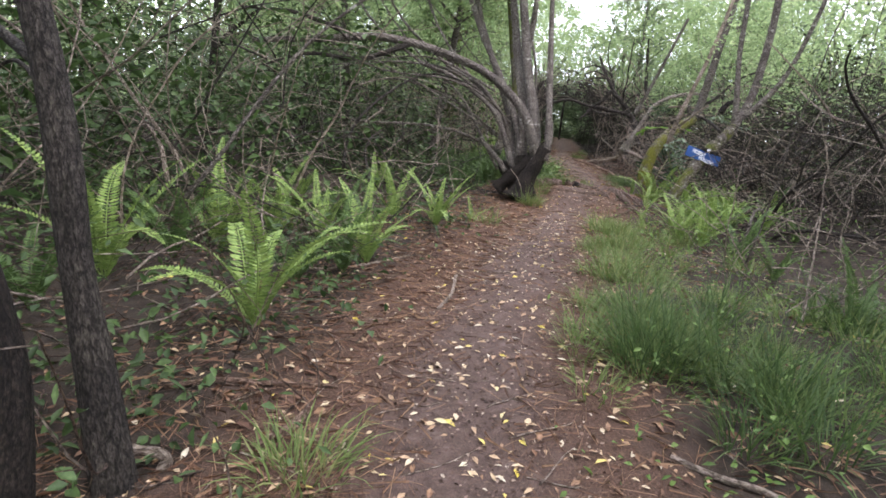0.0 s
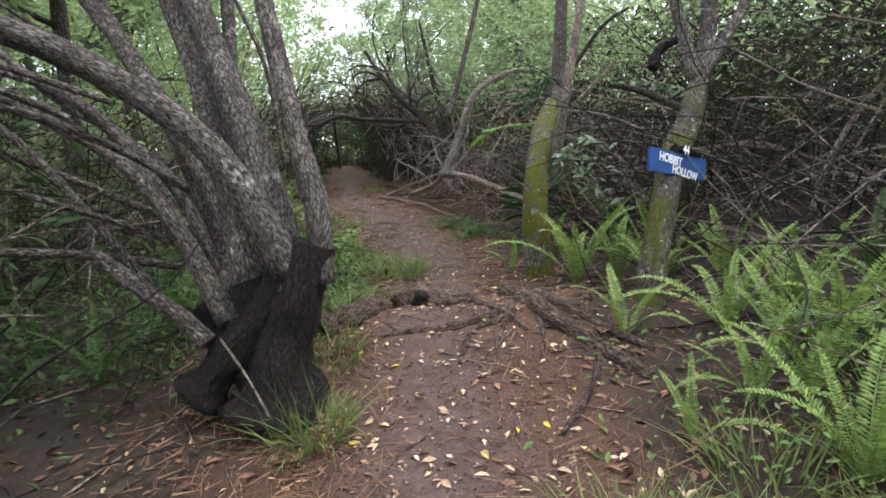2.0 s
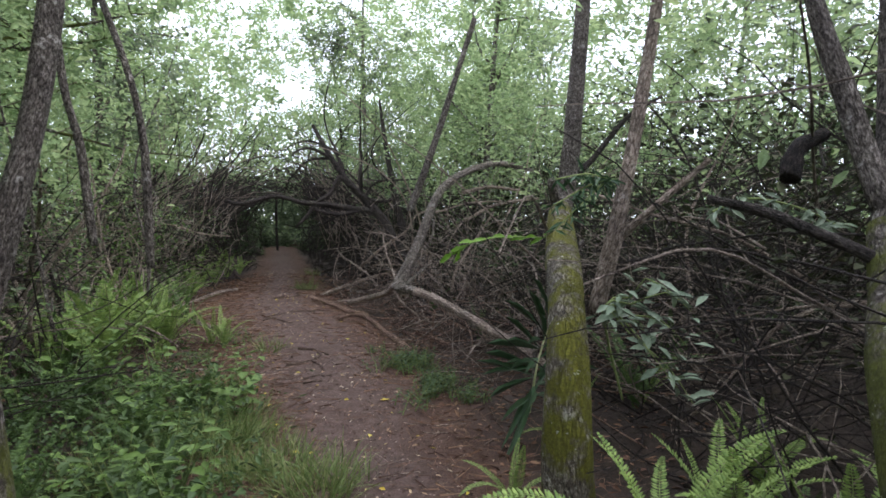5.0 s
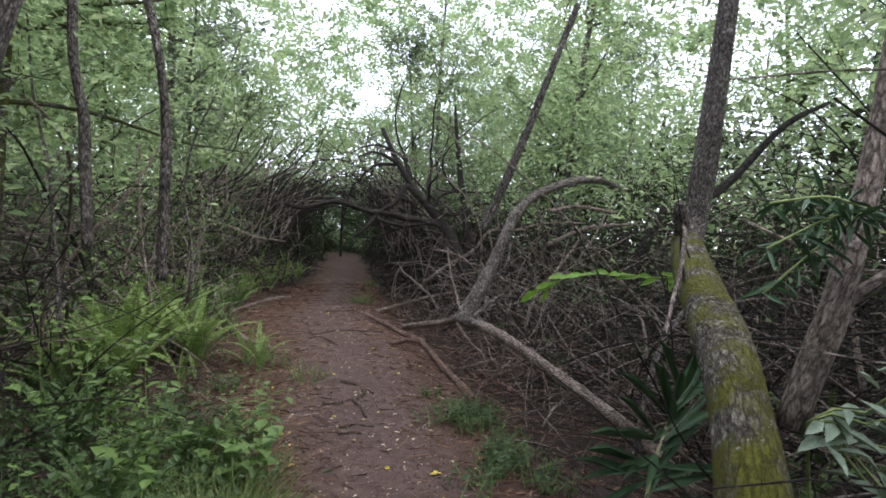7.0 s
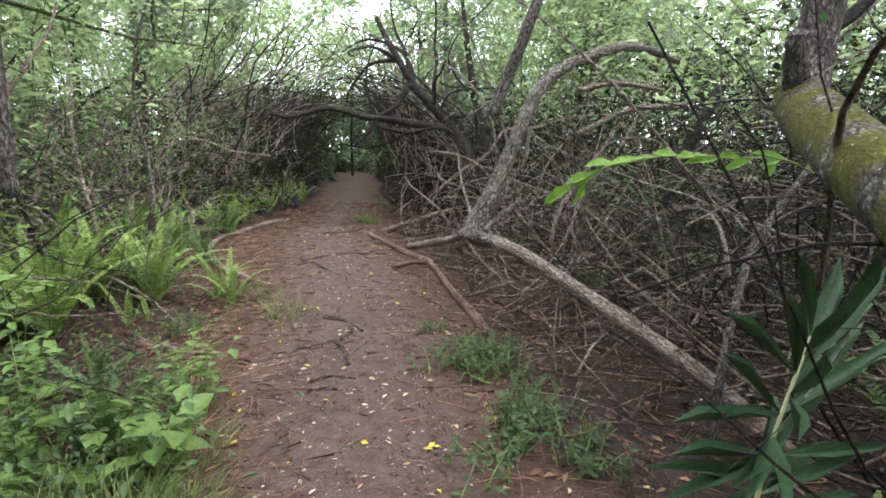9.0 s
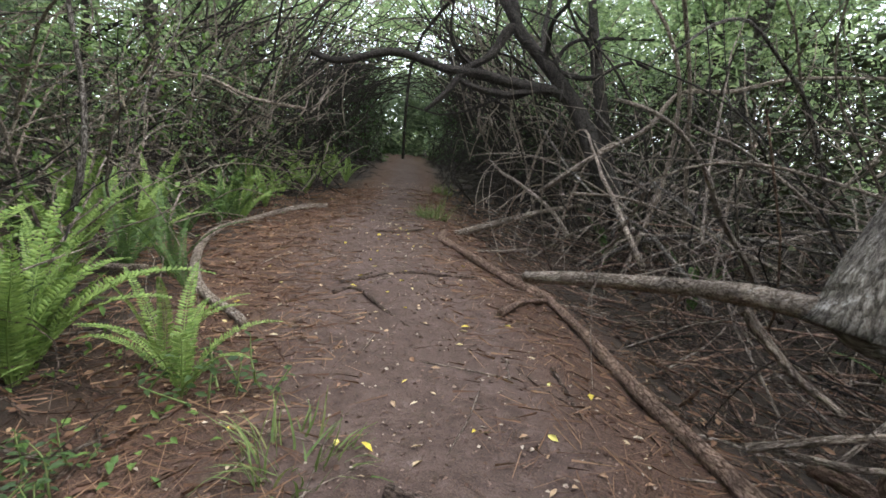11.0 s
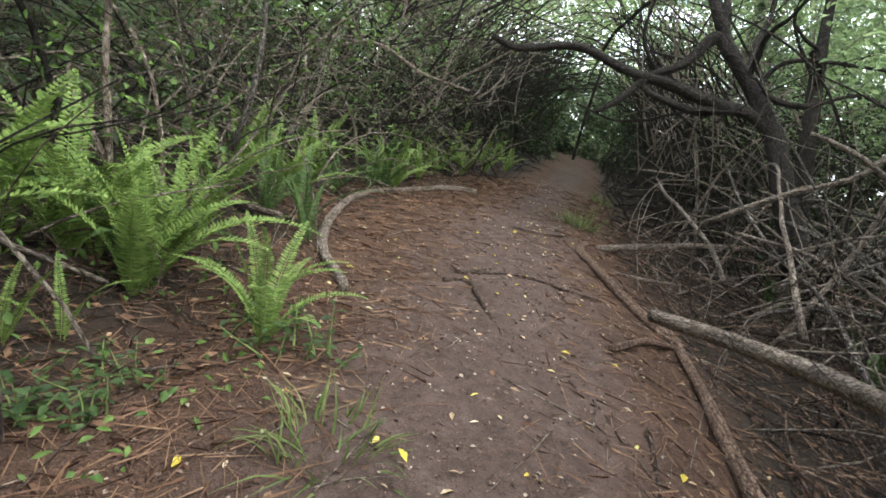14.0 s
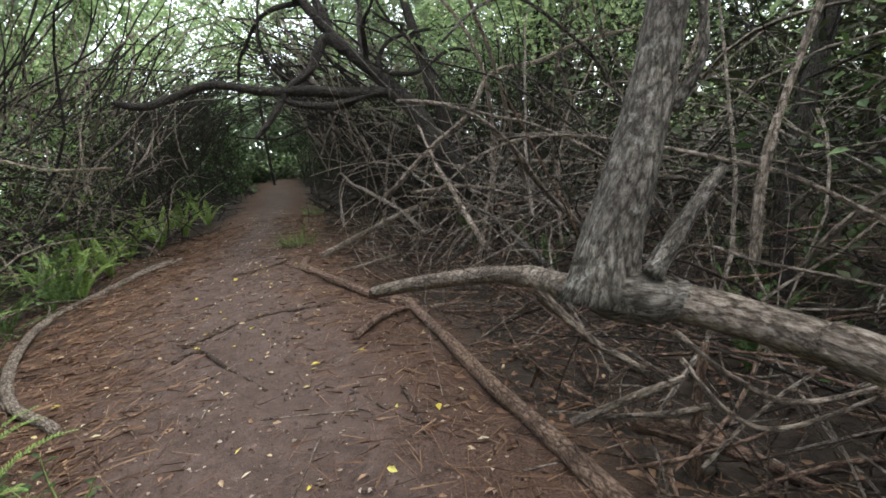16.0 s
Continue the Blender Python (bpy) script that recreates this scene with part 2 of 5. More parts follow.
LITTER = leaf_material("fallen_leaf_colours", [(0.0, (0.20, 0.105, 0.06)), (0.35, (0.36, 0.24, 0.15)), (0.7, (0.50, 0.38, 0.24)), (0.88, (0.52, 0.46, 0.36)), (1.0, (0.55, 0.42, 0.05))], 0.6, 0.0)
YELLOW_LITTER = leaf_material("fresh_yellow_litter", [(0.0, (0.45, 0.33, 0.05)), (0.6, (0.62, 0.50, 0.07)), (1.0, (0.58, 0.54, 0.20))], 0.55, 0.1)
NEEDLE = leaf_material("fallen_needles", [(0.0, (0.075, 0.038, 0.024)), (0.6, (0.155, 0.084, 0.052)), (1.0, (0.27, 0.165, 0.10))], 0.7, 0.0)
STEMG = plain_material("green_stem", [(0.3, (0.12, 0.17, 0.05)), (0.7, (0.24, 0.29, 0.11))], 40)
RIB = plain_material("pale_midrib", [(0.3, (0.38, 0.40, 0.20)), (0.7, (0.50, 0.50, 0.28))], 40)
BLUE = plain_material("blue_sign_paint", [(0.25, (0.018, 0.05, 0.15)), (0.6, (0.028, 0.085, 0.25)), (0.85, (0.06, 0.13, 0.30))], 9, 0.6, 0.15, 0.001)
WHITE = plain_material("white_sign_paint", [(0.2, (0.55, 0.56, 0.55)), (0.6, (0.8, 0.8, 0.78))], 30, 0.6, 0.1, 0.001)

# ---- mesh helpers ----
RNG = np.random.default_rng(7)


def unit(v):
    return v / (np.linalg.norm(v, axis=-1, keepdims=True) + 1e-9)


def build(name, blocks, mat, parent=None, label="", smooth=True):
    """One mesh object from blocks of (vertices, faces as an array of equal corners, bark coordinates or None)."""
    verts, polys, sizes, coords, base = [], [], [], [], 0
    for v, f, uv in blocks:
        verts.append(v)
        polys.append((f + base).ravel())
        sizes.append(np.full(len(f), f.shape[1], dtype=np.int32))
        coords.append(np.zeros((len(v), 3)) if uv is None else uv)
        base += len(v)
    verts, polys, sizes, coords = np.concatenate(verts), np.concatenate(polys), np.concatenate(sizes), np.concatenate(coords)
    me = bpy.data.meshes.new(name)
    me.vertices.add(len(verts))
    me.vertices.foreach_set("co", verts.astype(np.float32).ravel())
    me.loops.add(len(polys))
    me.loops.foreach_set("vertex_index", polys.astype(np.int32))
    me.polygons.add(len(sizes))
    me.polygons.foreach_set("loop_start", np.concatenate([[0], np.cumsum(sizes)[:-1]]).astype(np.int32))
    me.update(calc_edges=True)
    if smooth:
        me.polygons.foreach_set("use_smooth", np.ones(len(sizes), dtype=bool))
    a = me.attributes.new("bark", "FLOAT_VECTOR", "POINT")
    a.data.foreach_set("vector", coords.astype(np.float32).ravel())
    me.materials.append(mat)
    ob = new(name, me)
    ob.parent = parent
    if label:
        ob["label"] = label
    return ob


def tubes(points, radii, sides=6, seed=0.0):
    """Many tubes at once: points (n, k, 3), radii (n, k)."""
    points, radii = np.asarray(points, float), np.asarray(radii, float)
    n, k, _ = points.shape
    tan = unit(np.gradient(points, axis=1))
    ref = np.where(np.abs(tan[:, :1, 2:3]) > 0.9, np.array([1.0, 0, 0]), np.array([0, 0, 1.0]))
    ref = np.repeat(ref, k, axis=1)
    u = unit(np.cross(tan, ref))
    w = np.cross(tan, u)
    ang = np.linspace(0, 2 * np.pi, sides + 1)
    ring = u[:, :, None, :] * np.cos(ang)[None, None, :, None] + w[:, :, None, :] * np.sin(ang)[None, None, :, None]
    v = points[:, :, None, :] + ring * radii[:, :, None, None]
    length = np.concatenate([np.zeros((n, 1)), np.cumsum(np.linalg.norm(np.diff(points, axis=1), axis=2), axis=1)], axis=1)
    uv = np.zeros((n, k, sides + 1, 3))
    uv[..., 0] = np.cos(ang)[None, None, :] * radii[:, :, None]
    uv[..., 2] = np.sin(ang)[None, None, :] * radii[:, :, None] + (np.arange(n) * 0.37 + seed)[:, None, None]
    uv[..., 1] = length[:, :, None]
    idx = np.arange(n * k * (sides + 1)).reshape(n, k, sides + 1)
    f = np.stack([idx[:, :-1, :-1], idx[:, :-1, 1:], idx[:, 1:, 1:], idx[:, 1:, :-1]], axis=-1).reshape(-1, 4)
    return v.reshape(-1, 3), f, uv.reshape(-1, 3)


def smooth_line(pts, n):
    """A rounded line of n points through the given ones (Catmull-Rom)."""
    p = np.asarray(pts, float)
    p = np.vstack([2 * p[0] - p[1], p, 2 * p[-1] - p[-2]])
    s = np.linspace(0, len(pts) - 1 - 1e-6, n)
    i = s.astype(int)
    t = (s - i)[:, None]
    a, b, c, d = p[i], p[i + 1], p[i + 2], p[i + 3]
    return 0.5 * (2 * b + (c - a) * t + (2 * a - 5 * b + 4 * c - d) * t**2 + (3 * b - a - 3 * c + d) * t**3)


def stem(pts, r0, r1, n=24, sides=12, rough=0.06, flare=0.0, seed=1):
    """A tapered, slightly lumpy stem through the given points, closed at both ends."""
    line = smooth_line(pts, n)
    s = np.linspace(0, 1, n)
    g = np.random.default_rng(seed)
    knobs = np.interp(s, np.linspace(0, 1, 9), g.normal(size=9))
    r = (r0 + (r1 - r0) * s) * (1 + rough * knobs) + flare * np.exp(-s * 14)
    line = np.vstack([line[:1], line, line[-1:]])
    r = np.concatenate([[0.002], r, [0.002]])
    v, f, uv = tubes(line[None], r[None], sides, seed)
    a = np.linspace(0, 2 * np.pi, sides + 1)
    long = np.concatenate([[0], s, [1]])[:, None] * n * 0.55
    lump = np.sin(2 * a + long * 0.7 + seed) + np.sin(3 * a - long * 1.1 + 2.1 * seed) * 0.8 + np.sin(5 * a + long * 0.5) * 0.4
    centre = np.repeat(line, sides + 1, axis=0)
    v = centre + (v - centre) * (1 + 0.045 * lump.reshape(-1, 1))
    return v, f, uv


def wander(start, heading, length, k, wobble, pull, g):
    """Curving twigs: start (n, 3), heading (n, 3), length (n,), pull (3,) bends them on the way."""
    n = len(start)
    pts = np.zeros((n, k, 3))
    pts[:, 0] = start
    d = unit(heading)
    turn = g.normal(size=(n, 3)) * wobble
    for i in range(1, k):
        turn = turn * 0.6 + g.normal(size=(n, 3)) * wobble * 0.7
        d = unit(d + turn + np.asarray(pull))
        pts[:, i] = pts[:, i - 1] + d * (length / (k - 1))[:, None]
    return pts


def leaves(base, heading, up, length, width, fold=0.25):
    """Leaves of two folded halves: each an island of its own."""
    n = len(base)
    h = unit(heading)
    side = unit(np.cross(h, up))
    nrm = np.cross(side, h)
    L, W = length[:, None], width[:, None]
    mid = base + h * L * 0.45
    a = mid + side * W * 0.5 + nrm * W * fold
    b = mid - side * W * 0.5 + nrm * W * fold
    tip = base + h * L - nrm * L * 0.08
    q = base + h * L * 0.8
    c, d = q + side * W * 0.28 + nrm * W * fold * 0.3, q - side * W * 0.28 + nrm * W * fold * 0.3
    v = np.stack([base, a, c, tip, d, b], axis=1).reshape(-1, 3)
    i = np.arange(n)[:, None] * 6
    f = np.concatenate([i + np.array([[0, 1, 2, 3]]), i + np.array([[0, 3, 4, 5]])])
    return v, f, None


def rand_dirs(n, g, flat=1.0):
    d = g.normal(size=(n, 3))
    d[:, 2] *= flat
    return unit(d)


def thing(name, place, label, category, group="", kind=""):
    ob = new(name)
    ob.location = place
    return tagged(ob, label, category, group, kind)


# ---- the ground ----
WAY_Y = np.array([-25.56, -5.11, 1.19, 2.90, 3.58, 4.34, 5.79, 7.16, 8.35, 9.11, 10.22, 11.07, 11.93, 12.95, 14.74, 16.87, 19.17, 23.00, 31.35, 51.11])
WAY_X = np.array([-1.70, -0.26, 0.26, 0.43, 0.58, 0.81, 1.24, 1.79, 2.26, 2.56, 3.15, 3.36, 3.58, 3.71, 4.00, 4.22, 4.86, 5.96, 7.92, 12.78])
HALF = np.array([0.51, 0.51, 0.47, 0.44, 0.47, 0.47, 0.47, 0.47, 0.44, 0.43, 0.47, 0.53, 0.60, 0.66, 0.72, 0.72, 0.50, 0.40, 0.34, 0.34])


def way_x(y):
    return np.interp(y, WAY_Y, WAY_X)


def way_half(y):
    return np.interp(y, WAY_Y, HALF)


def ground_z(x, y):
    """The height of the ground: flat, with a rooty rise across the path, a mild bank and small unevenness."""
    x, y = np.asarray(x, float), np.asarray(y, float)
    off = x - way_x(y)
    z = 0.23 * np.exp(-((y - 8.95 + 0.35 * (x - 2.55)) / 0.64) ** 2) * np.exp(-((x - 2.55) / 1.9) ** 2)
    out = np.clip((np.abs(off) - way_half(y)) / 1.3, 0, 1)
    z = z + 0.04 * np.clip(1 - np.abs(off), 0, 1) * np.clip((y - 11) / 2.6, 0, 1)
    z = z - 0.20 * out * (off > 0) * np.clip((y - 11) / 1.7, 0, 1)
    z = z + out * (0.085 * np.sin(x * 1.5 + 0.7) * np.sin(y * 1.05 + 1.1) + 0.045 * np.sin(x * 3.6 + y * 2.7))
    return z + 0.010 * np.sin(x * 5.5 + 1.3 * np.sin(y * 3.6)) * np.sin(y * 6.2 + 0.8) + 0.006 * np.sin(13 * x + 3 * np.sin(8 * y))


def grid_lines(lo, hi, near_lo, near_hi, fine, coarse):
    return np.concatenate([np.arange(lo, near_lo, coarse), np.arange(near_lo, near_hi, fine), np.arange(near_hi, hi, coarse)])


gx = grid_lines(-80, 90, -3.5, 9.5, 0.06, 2.5)
gy = grid_lines(-70, 120, -2, 25, 0.07, 2.5)
mx, my = np.meshgrid(gx, gy)
mz = ground_z(mx, my)
near = (mx > -3.5) & (mx < 9.5) & (my > -2) & (my < 25)
mz = mz + np.where(near, RNG.normal(size=mz.shape) * 0.004, 0)
gi = np.arange(mx.size).reshape(mx.shape)
gf = np.stack([gi[:-1, :-1], gi[:-1, 1:], gi[1:, 1:], gi[1:, :-1]], axis=-1).reshape(-1, 4)
ground = build("ground", [(np.stack([mx, my, mz], -1).reshape(-1, 3), gf, None)], FLOOR)
tagged(ground, "red-brown trodden earth path with needle duff and dark humus", "ground", kind="structure")
dist = np.abs(mx - way_x(my)) - way_half(my)
tr = ground.data.attributes.new("trodden", "FLOAT", "POINT")
tr.data.foreach_set("value", np.clip(0.62 - dist * 0.9, 0, 1).astype(np.float32).ravel())

# ---- forest trees all round: tall thin trunks under a broken canopy ----


def canopy_tree(seed, height, count, leaf_mat, bark, label):
    """A slender tree: trunk with limbs, and a loose crown of separate leaves on twigs."""
    g = np.random.default_rng(seed)
    tree = thing("tree", (0, 0, 0), label, "tree", "forest trees")
    lean = g.normal(size=2) * 0.10
    k = 12
    s = np.linspace(0, 1, k)
    line = np.stack([lean[0] * height * s**1.3 + 0.12 * np.sin(5 * s + seed), lean[1] * height * s**1.3 + 0.12 * np.cos(4 * s + seed), height * s - 0.3], 1)
    rad = 0.085 * (1 - s) ** 0.8 + 0.012
    blocks = [stem(line, rad[0], rad[-1], 22, 8, 0.05, 0.03, seed)]
    nl = 16
    at = g.uniform(0.28, 0.97, nl)
    root = np.stack([np.interp(at, s, line[:, i]) for i in range(3)], 1)
    head = rand_dirs(nl, g, 0.3) + np.array([0, 0, 0.55])
    ll = g.uniform(1.0, 2.4, nl) * (1.25 - at)
    limbs = wander(root, head, ll + 0.5, 8, 0.16, (0, 0, 0.04), g)
    thick = np.linspace(0.030, 0.008, 8)[None] * g.uniform(0.7, 1.2, (nl, 1))
    nt = 150
    li, lj = g.integers(0, nl, nt), g.integers(2, 8, nt)
    twig = wander(limbs[li, lj], rand_dirs(nt, g, 0.6) + (0, 0, 0.2), g.uniform(0.4, 1.1, nt), 6, 0.22, (0, 0, 0.0), g)
    trunk = build("trunk", blocks, bark, tree)
    for i in range(nl):
        own = twig[li == i]
        limb = [tubes(limbs[i : i + 1], thick[i : i + 1], 5)]
        if len(own):
            limb.append(tubes(own, np.linspace(0.008, 0.002, 6)[None].repeat(len(own), 0), 4))
        build("limb", limb, bark, trunk)
    ti, tj = g.integers(0, nt, count), g.uniform(1, 5, count)
    j0 = tj.astype(int)
    p = twig[ti, j0] + (twig[ti, np.minimum(j0 + 1, 5)] - twig[ti, j0]) * (tj - j0)[:, None] + g.normal(size=(count, 3)) * 0.06
    build("crown", [leaves(p, rand_dirs(count, g, 0.6) + (0, 0, -0.15), rand_dirs(count, g) + (0, 0, 1.2), g.uniform(0.06, 0.13, count), g.uniform(0.03, 0.06, count))], leaf_mat, tree, smooth=False)
    return tree


def spaced(g, count, xr, yr, clear, gap, seen):
    out = []
    for _ in range(count * 60):
        x, y = g.uniform(*xr), g.uniform(*yr)
        if (x > way_x(y) and x < 11.5 and 6 < y < 19) or abs(x - way_x(y)) < clear or any((x - a) ** 2 + (y - b) ** 2 < gap * gap for a, b in seen):
            continue
        seen.append((x, y))
        out.append((x, y))
        if len(out) == count:
            break
    return out


TREES = [
    canopy_tree(11, 8.5, 8500, CANOPY, BARK, "slender grey-barked tree with a loose bright green crown"),
    canopy_tree(12, 7.0, 8500, CANOPY, BARK_SOME, "slender tree with a loose bright green crown"),
    canopy_tree(13, 9.5, 7500, CANOPY_BLUE, BARK, "tall thin grey tree with a dull green open crown"),
    canopy_tree(14, 6.0, 9000, CANOPY, BARK_DARK, "low dark-stemmed tree with a dense green crown"),
    canopy_tree(15, 8.0, 7500, CANOPY_BLUE, BARK_DARK, "dark-stemmed tree with a dull green open crown"),
]
g = np.random.default_rng(21)
taken = [(1.8, 8.6), (3.8, 9.8), (4.5, 8.9), (4.5, 12.9), (6.4, 17.0)]
spots = [(-1.4, 13.2), (0.7, 14.9), (1.7, 20.9), (-3.2, 17.5), (12.5, 12.1), (8.9, 18.3), (2.9, 24.7), (8.7, 24.3)]
taken += spots
spots += spaced(g, 26, (-8.5, 15.3), (6.8, 29.0), 2.6, 1.7, taken)
spots += spaced(g, 26, (-18.7, 25.6), (-11.9, 40.9), 4.5, 3.0, taken)
spots += spaced(g, 14, (-6.8, 6.8), (-10.2, 4.3), 2.4, 2.2, taken)
for i, (x, y) in enumerate(spots):
    src = TREES[i % 5]
    m = pose(x, y, float(ground_z(x, y)), 0, 0, g.uniform(0, 360)) @ Matrix.Scale(g.uniform(0.85, 1.2), 4)
    if i < 5:
        src.matrix_world = m
    else:
        copy_thing(src, m).scale = (m.to_scale())

# ---- far woods that close the view ----
g = np.random.default_rng(31)
n = 100000
ang = g.uniform(0, 2 * np.pi, n)
rad = 22 + 16 * g.random(n) ** 0.7
cx, cy = 3.5 + rad * np.cos(ang), 13 + rad * np.sin(ang) * 1.15
cz = 13 * g.random(n) ** 1.5 * (0.62 + 0.25 * np.sin(ang * 9 + 1) + 0.13 * np.sin(ang * 23))
keep = (np.abs(cx - way_x(cy)) > 1.2) | (cz > 2) | (cy > 35)
pts = np.stack([cx, cy, cz], 1)[keep]
far = build("far_foliage", [leaves(pts, rand_dirs(len(pts), g), rand_dirs(len(pts), g) + (0, 0, 1), g.uniform(0.26, 0.55, len(pts)), g.uniform(0.14, 0.30, len(pts)))], CANOPY, smooth=False)
tagged(far, "far bright green woodland foliage with gaps of sky", "foliage", kind="stuff")
n = 420
ang = g.uniform(0, 2 * np.pi, n)
rad = g.uniform(16, 36, n)
bx, by = 3.5 + rad * np.cos(ang), 13 + rad * np.sin(ang) * 1.15
ok = np.abs(bx - way_x(by)) > 1.6
base = np.stack([bx, by, np.full(n, -0.2)], 1)[ok]
tr = wander(base, np.array([0, 0, 1.0]) + g.normal(size=(len(base), 3)) * 0.12, g.uniform(4, 9, len(base)), 8, 0.05, (0, 0, 0.05), g)
farw = build("far_trunks", [tubes(tr, np.linspace(0.07, 0.02, 8)[None] * g.uniform(0.6, 1.4, (len(base), 1)), 6)], BARK)
tagged(farw, "far thin grey tree trunks", "trunks", kind="stuff")

# ---- brush: tangles of bare twigs beside the path ----


def tangle(name, label, count, xr, yr, top, mat, seed, length=(0.7, 1.9), size=(0.003, 0.008), side=0, inset=0.35, upness=0.5, pull=(0, 0, -0.05), wobble=0.17):
    """Bare arching twigs scattered in a stretch of the plan, kept off the path."""
    g = np.random.default_rng(seed)
    x, y = g.uniform(*xr, count), g.uniform(*yr, count)
    off = x - way_x(y)
    ok = (np.abs(off) > way_half(y) + inset) & ((off * side >= 0) if side else True)
    x, y = x[ok], y[ok]
    reach = np.clip((np.abs(x - way_x(y)) - way_half(y) - inset) / 0.9, 0.12, 1)
    z = ground_z(x, y) + g.random(len(x)) ** 1.5 * top * reach
    head = rand_dirs(len(x), g, 0.5) + (0, 0, upness)
    ln = g.uniform(*length, len(x))
    line = wander(np.stack([x, y, z], 1), head, ln, 9, wobble, pull, g)
    over = np.abs(line[:, :, 0] - way_x(line[:, :, 1])) < way_half(line[:, :, 1]) + 0.05
    line = line[~(over & (line[:, :, 2] < 1.9)).any(axis=1)]
    line[:, :, 2] = np.maximum(line[:, :, 2], ground_z(line[:, :, 0], line[:, :, 1]) + 0.01)
    rr = g.uniform(0.5, 1.0, (len(line), 1)) ** 2 * (size[1] - size[0]) + size[0]
    ob = build(name, [tubes(line, np.linspace(1.0, 0.35, 9)[None] * rr, 4, seed)], mat)
    return tagged(ob, label, "brush", kind="stuff")


tangle("brush", "tangle of dry grey-brown twigs heaped beside the path", 430, (4.1, 8.1), (10.7, 18.7), 1.2, TWIG, 41, size=(0.0025, 0.008), side=1)
tangle("brush", "dense tangle of thin dead branches under the trees, coloured dark for shade", 1500, (4.3, 9.4), (9.8, 23.9), 1.7, TWIG_SHADE, 42, (0.8, 2.2), (0.003, 0.009), side=1, inset=1.25)
tangle("brush", "brown tangle of arching bare twigs on a bank", 900, (-2.6, 4.3), (13.8, 23.0), 1.25, TWIG, 43, size=(0.003, 0.010), side=-1, inset=0.7, pull=(0, 0, -0.09))
tangle("brush", "tangle of bare stems under low trees, coloured dark for shade", 1500, (-4.3, 3.9), (11.5, 25.6), 1.7, TWIG_SHADE, 44, (0.8, 2.3), (0.004, 0.010), side=-1, inset=1.1)
tangle("brush", "thin dead branches hanging under leaning stems", 340, (-4.7, 1.2), (5.5, 12.8), 1.9, TWIG_SHADE, 45, (0.8, 2.4), (0.003, 0.009), side=-1, inset=0.8, pull=(0, 0, -0.03))
tangle("brush", "thin grey dead branches over ferns", 430, (-4.3, 0.9), (2.6, 11.1), 2.0, TWIG, 46, (1.0, 2.8), (0.003, 0.008), side=-1, inset=0.8, pull=(0, 0, -0.03))
tangle("brush", "dry thorny twigs beside grass", 420, (2.2, 7.2), (2.6, 11.1), 1.2, TWIG, 47, (0.6, 1.7), (0.003, 0.008), side=1, inset=1.2)
tangle("brush", "brush behind a signpost tree, coloured dark for shade", 1200, (3.9, 8.9), (6.0, 12.4), 1.6, TWIG_SHADE, 48, (0.8, 2.2), (0.003, 0.008), side=1, inset=1.3)
tangle("brush", "closing brush along a far tunnel of branches, coloured dark for shade", 2600, (1.7, 10.6), (19.2, 30.7), 2.3, TWIG_SHADE, 49, (0.9, 2.4), (0.005, 0.013), inset=0.35)

tangle("brush", "long pale bare twigs bowed over the brush heap", 110, (4.2, 8.5), (10.9, 19.0), 1.3, TWIG, 141, (1.2, 2.8), (0.004, 0.012), side=1, inset=0.5, upness=0.7, pull=(-0.02, 0, -0.075), wobble=0.12)
tangle("brush", "pale low twigs matted over the heap", 1000, (4.3, 7.2), (10.9, 17.5), 0.32, BROWN_TWIG, 142, (0.4, 1.3), (0.002, 0.0055), side=1, inset=0.3, upness=0.1)
tangle("brush", "long pale looping vines and twigs over the bank", 260, (-1.5, 4.0), (13.4, 20.5), 1.5, TWIG, 143, (1.2, 2.8), (0.004, 0.011), side=-1, inset=0.6, upness=0.7, pull=(0.02, 0, -0.10), wobble=0.16)
tangle("brush", "pale dead twigs standing behind the sign", 170, (4.4, 8.5), (7.0, 12.0), 1.8, TWIG, 144, (0.8, 2.2), (0.003, 0.009), side=1, inset=1.2)
tangle("brush", "pale dead twigs in the dark thicket", 190, (5.0, 9.5), (11.0, 19.0), 2.0, TWIG, 145, (0.8, 2.4), (0.003, 0.009), side=1, inset=1.8)
# the domed heap of twigs round the mouth of the tunnel
g = np.random.default_rng(53)
n = 260
ay = g.uniform(17.7, 21.0, n)
sgn = np.where(g.random(n) < 0.45, -1, 1)
ax = way_x(ay) + sgn * (way_half(ay) + g.uniform(0.35, 2.0, n))
line = wander(np.stack([ax, ay, g.uniform(0.6, 2.0, n)], 1), np.stack([-sgn * g.uniform(-0.2, 1.1, n), g.normal(size=n) * 0.5, g.uniform(0.3, 1.2, n)], 1), g.uniform(1.0, 2.6, n), 10, 0.16, (0, 0, -0.08), g)
low = (np.abs(line[:, :, 0] - way_x(line[:, :, 1])) < way_half(line[:, :, 1]) + 0.1) & (line[:, :, 2] < 1.6)
line = line[~low.any(axis=1) & (line[:, :, 2] > 0.02).all(axis=1)]
tagged(build("brush", [tubes(line, np.linspace(1, 0.35, 10)[None] * g.uniform(0.004, 0.013, (len(line), 1)), 5)], TWIG), "domed heap of grey dead twigs over the path", "brush", kind="stuff")

tangle("brush", "thin dry twigs fallen among ferns and needles", 260, (1.3, 3.3), (12.6, 15.0), 0.14, BROWN_TWIG, 146, (0.3, 1.0), (0.002, 0.005), side=-1, inset=0.05, upness=0.05)
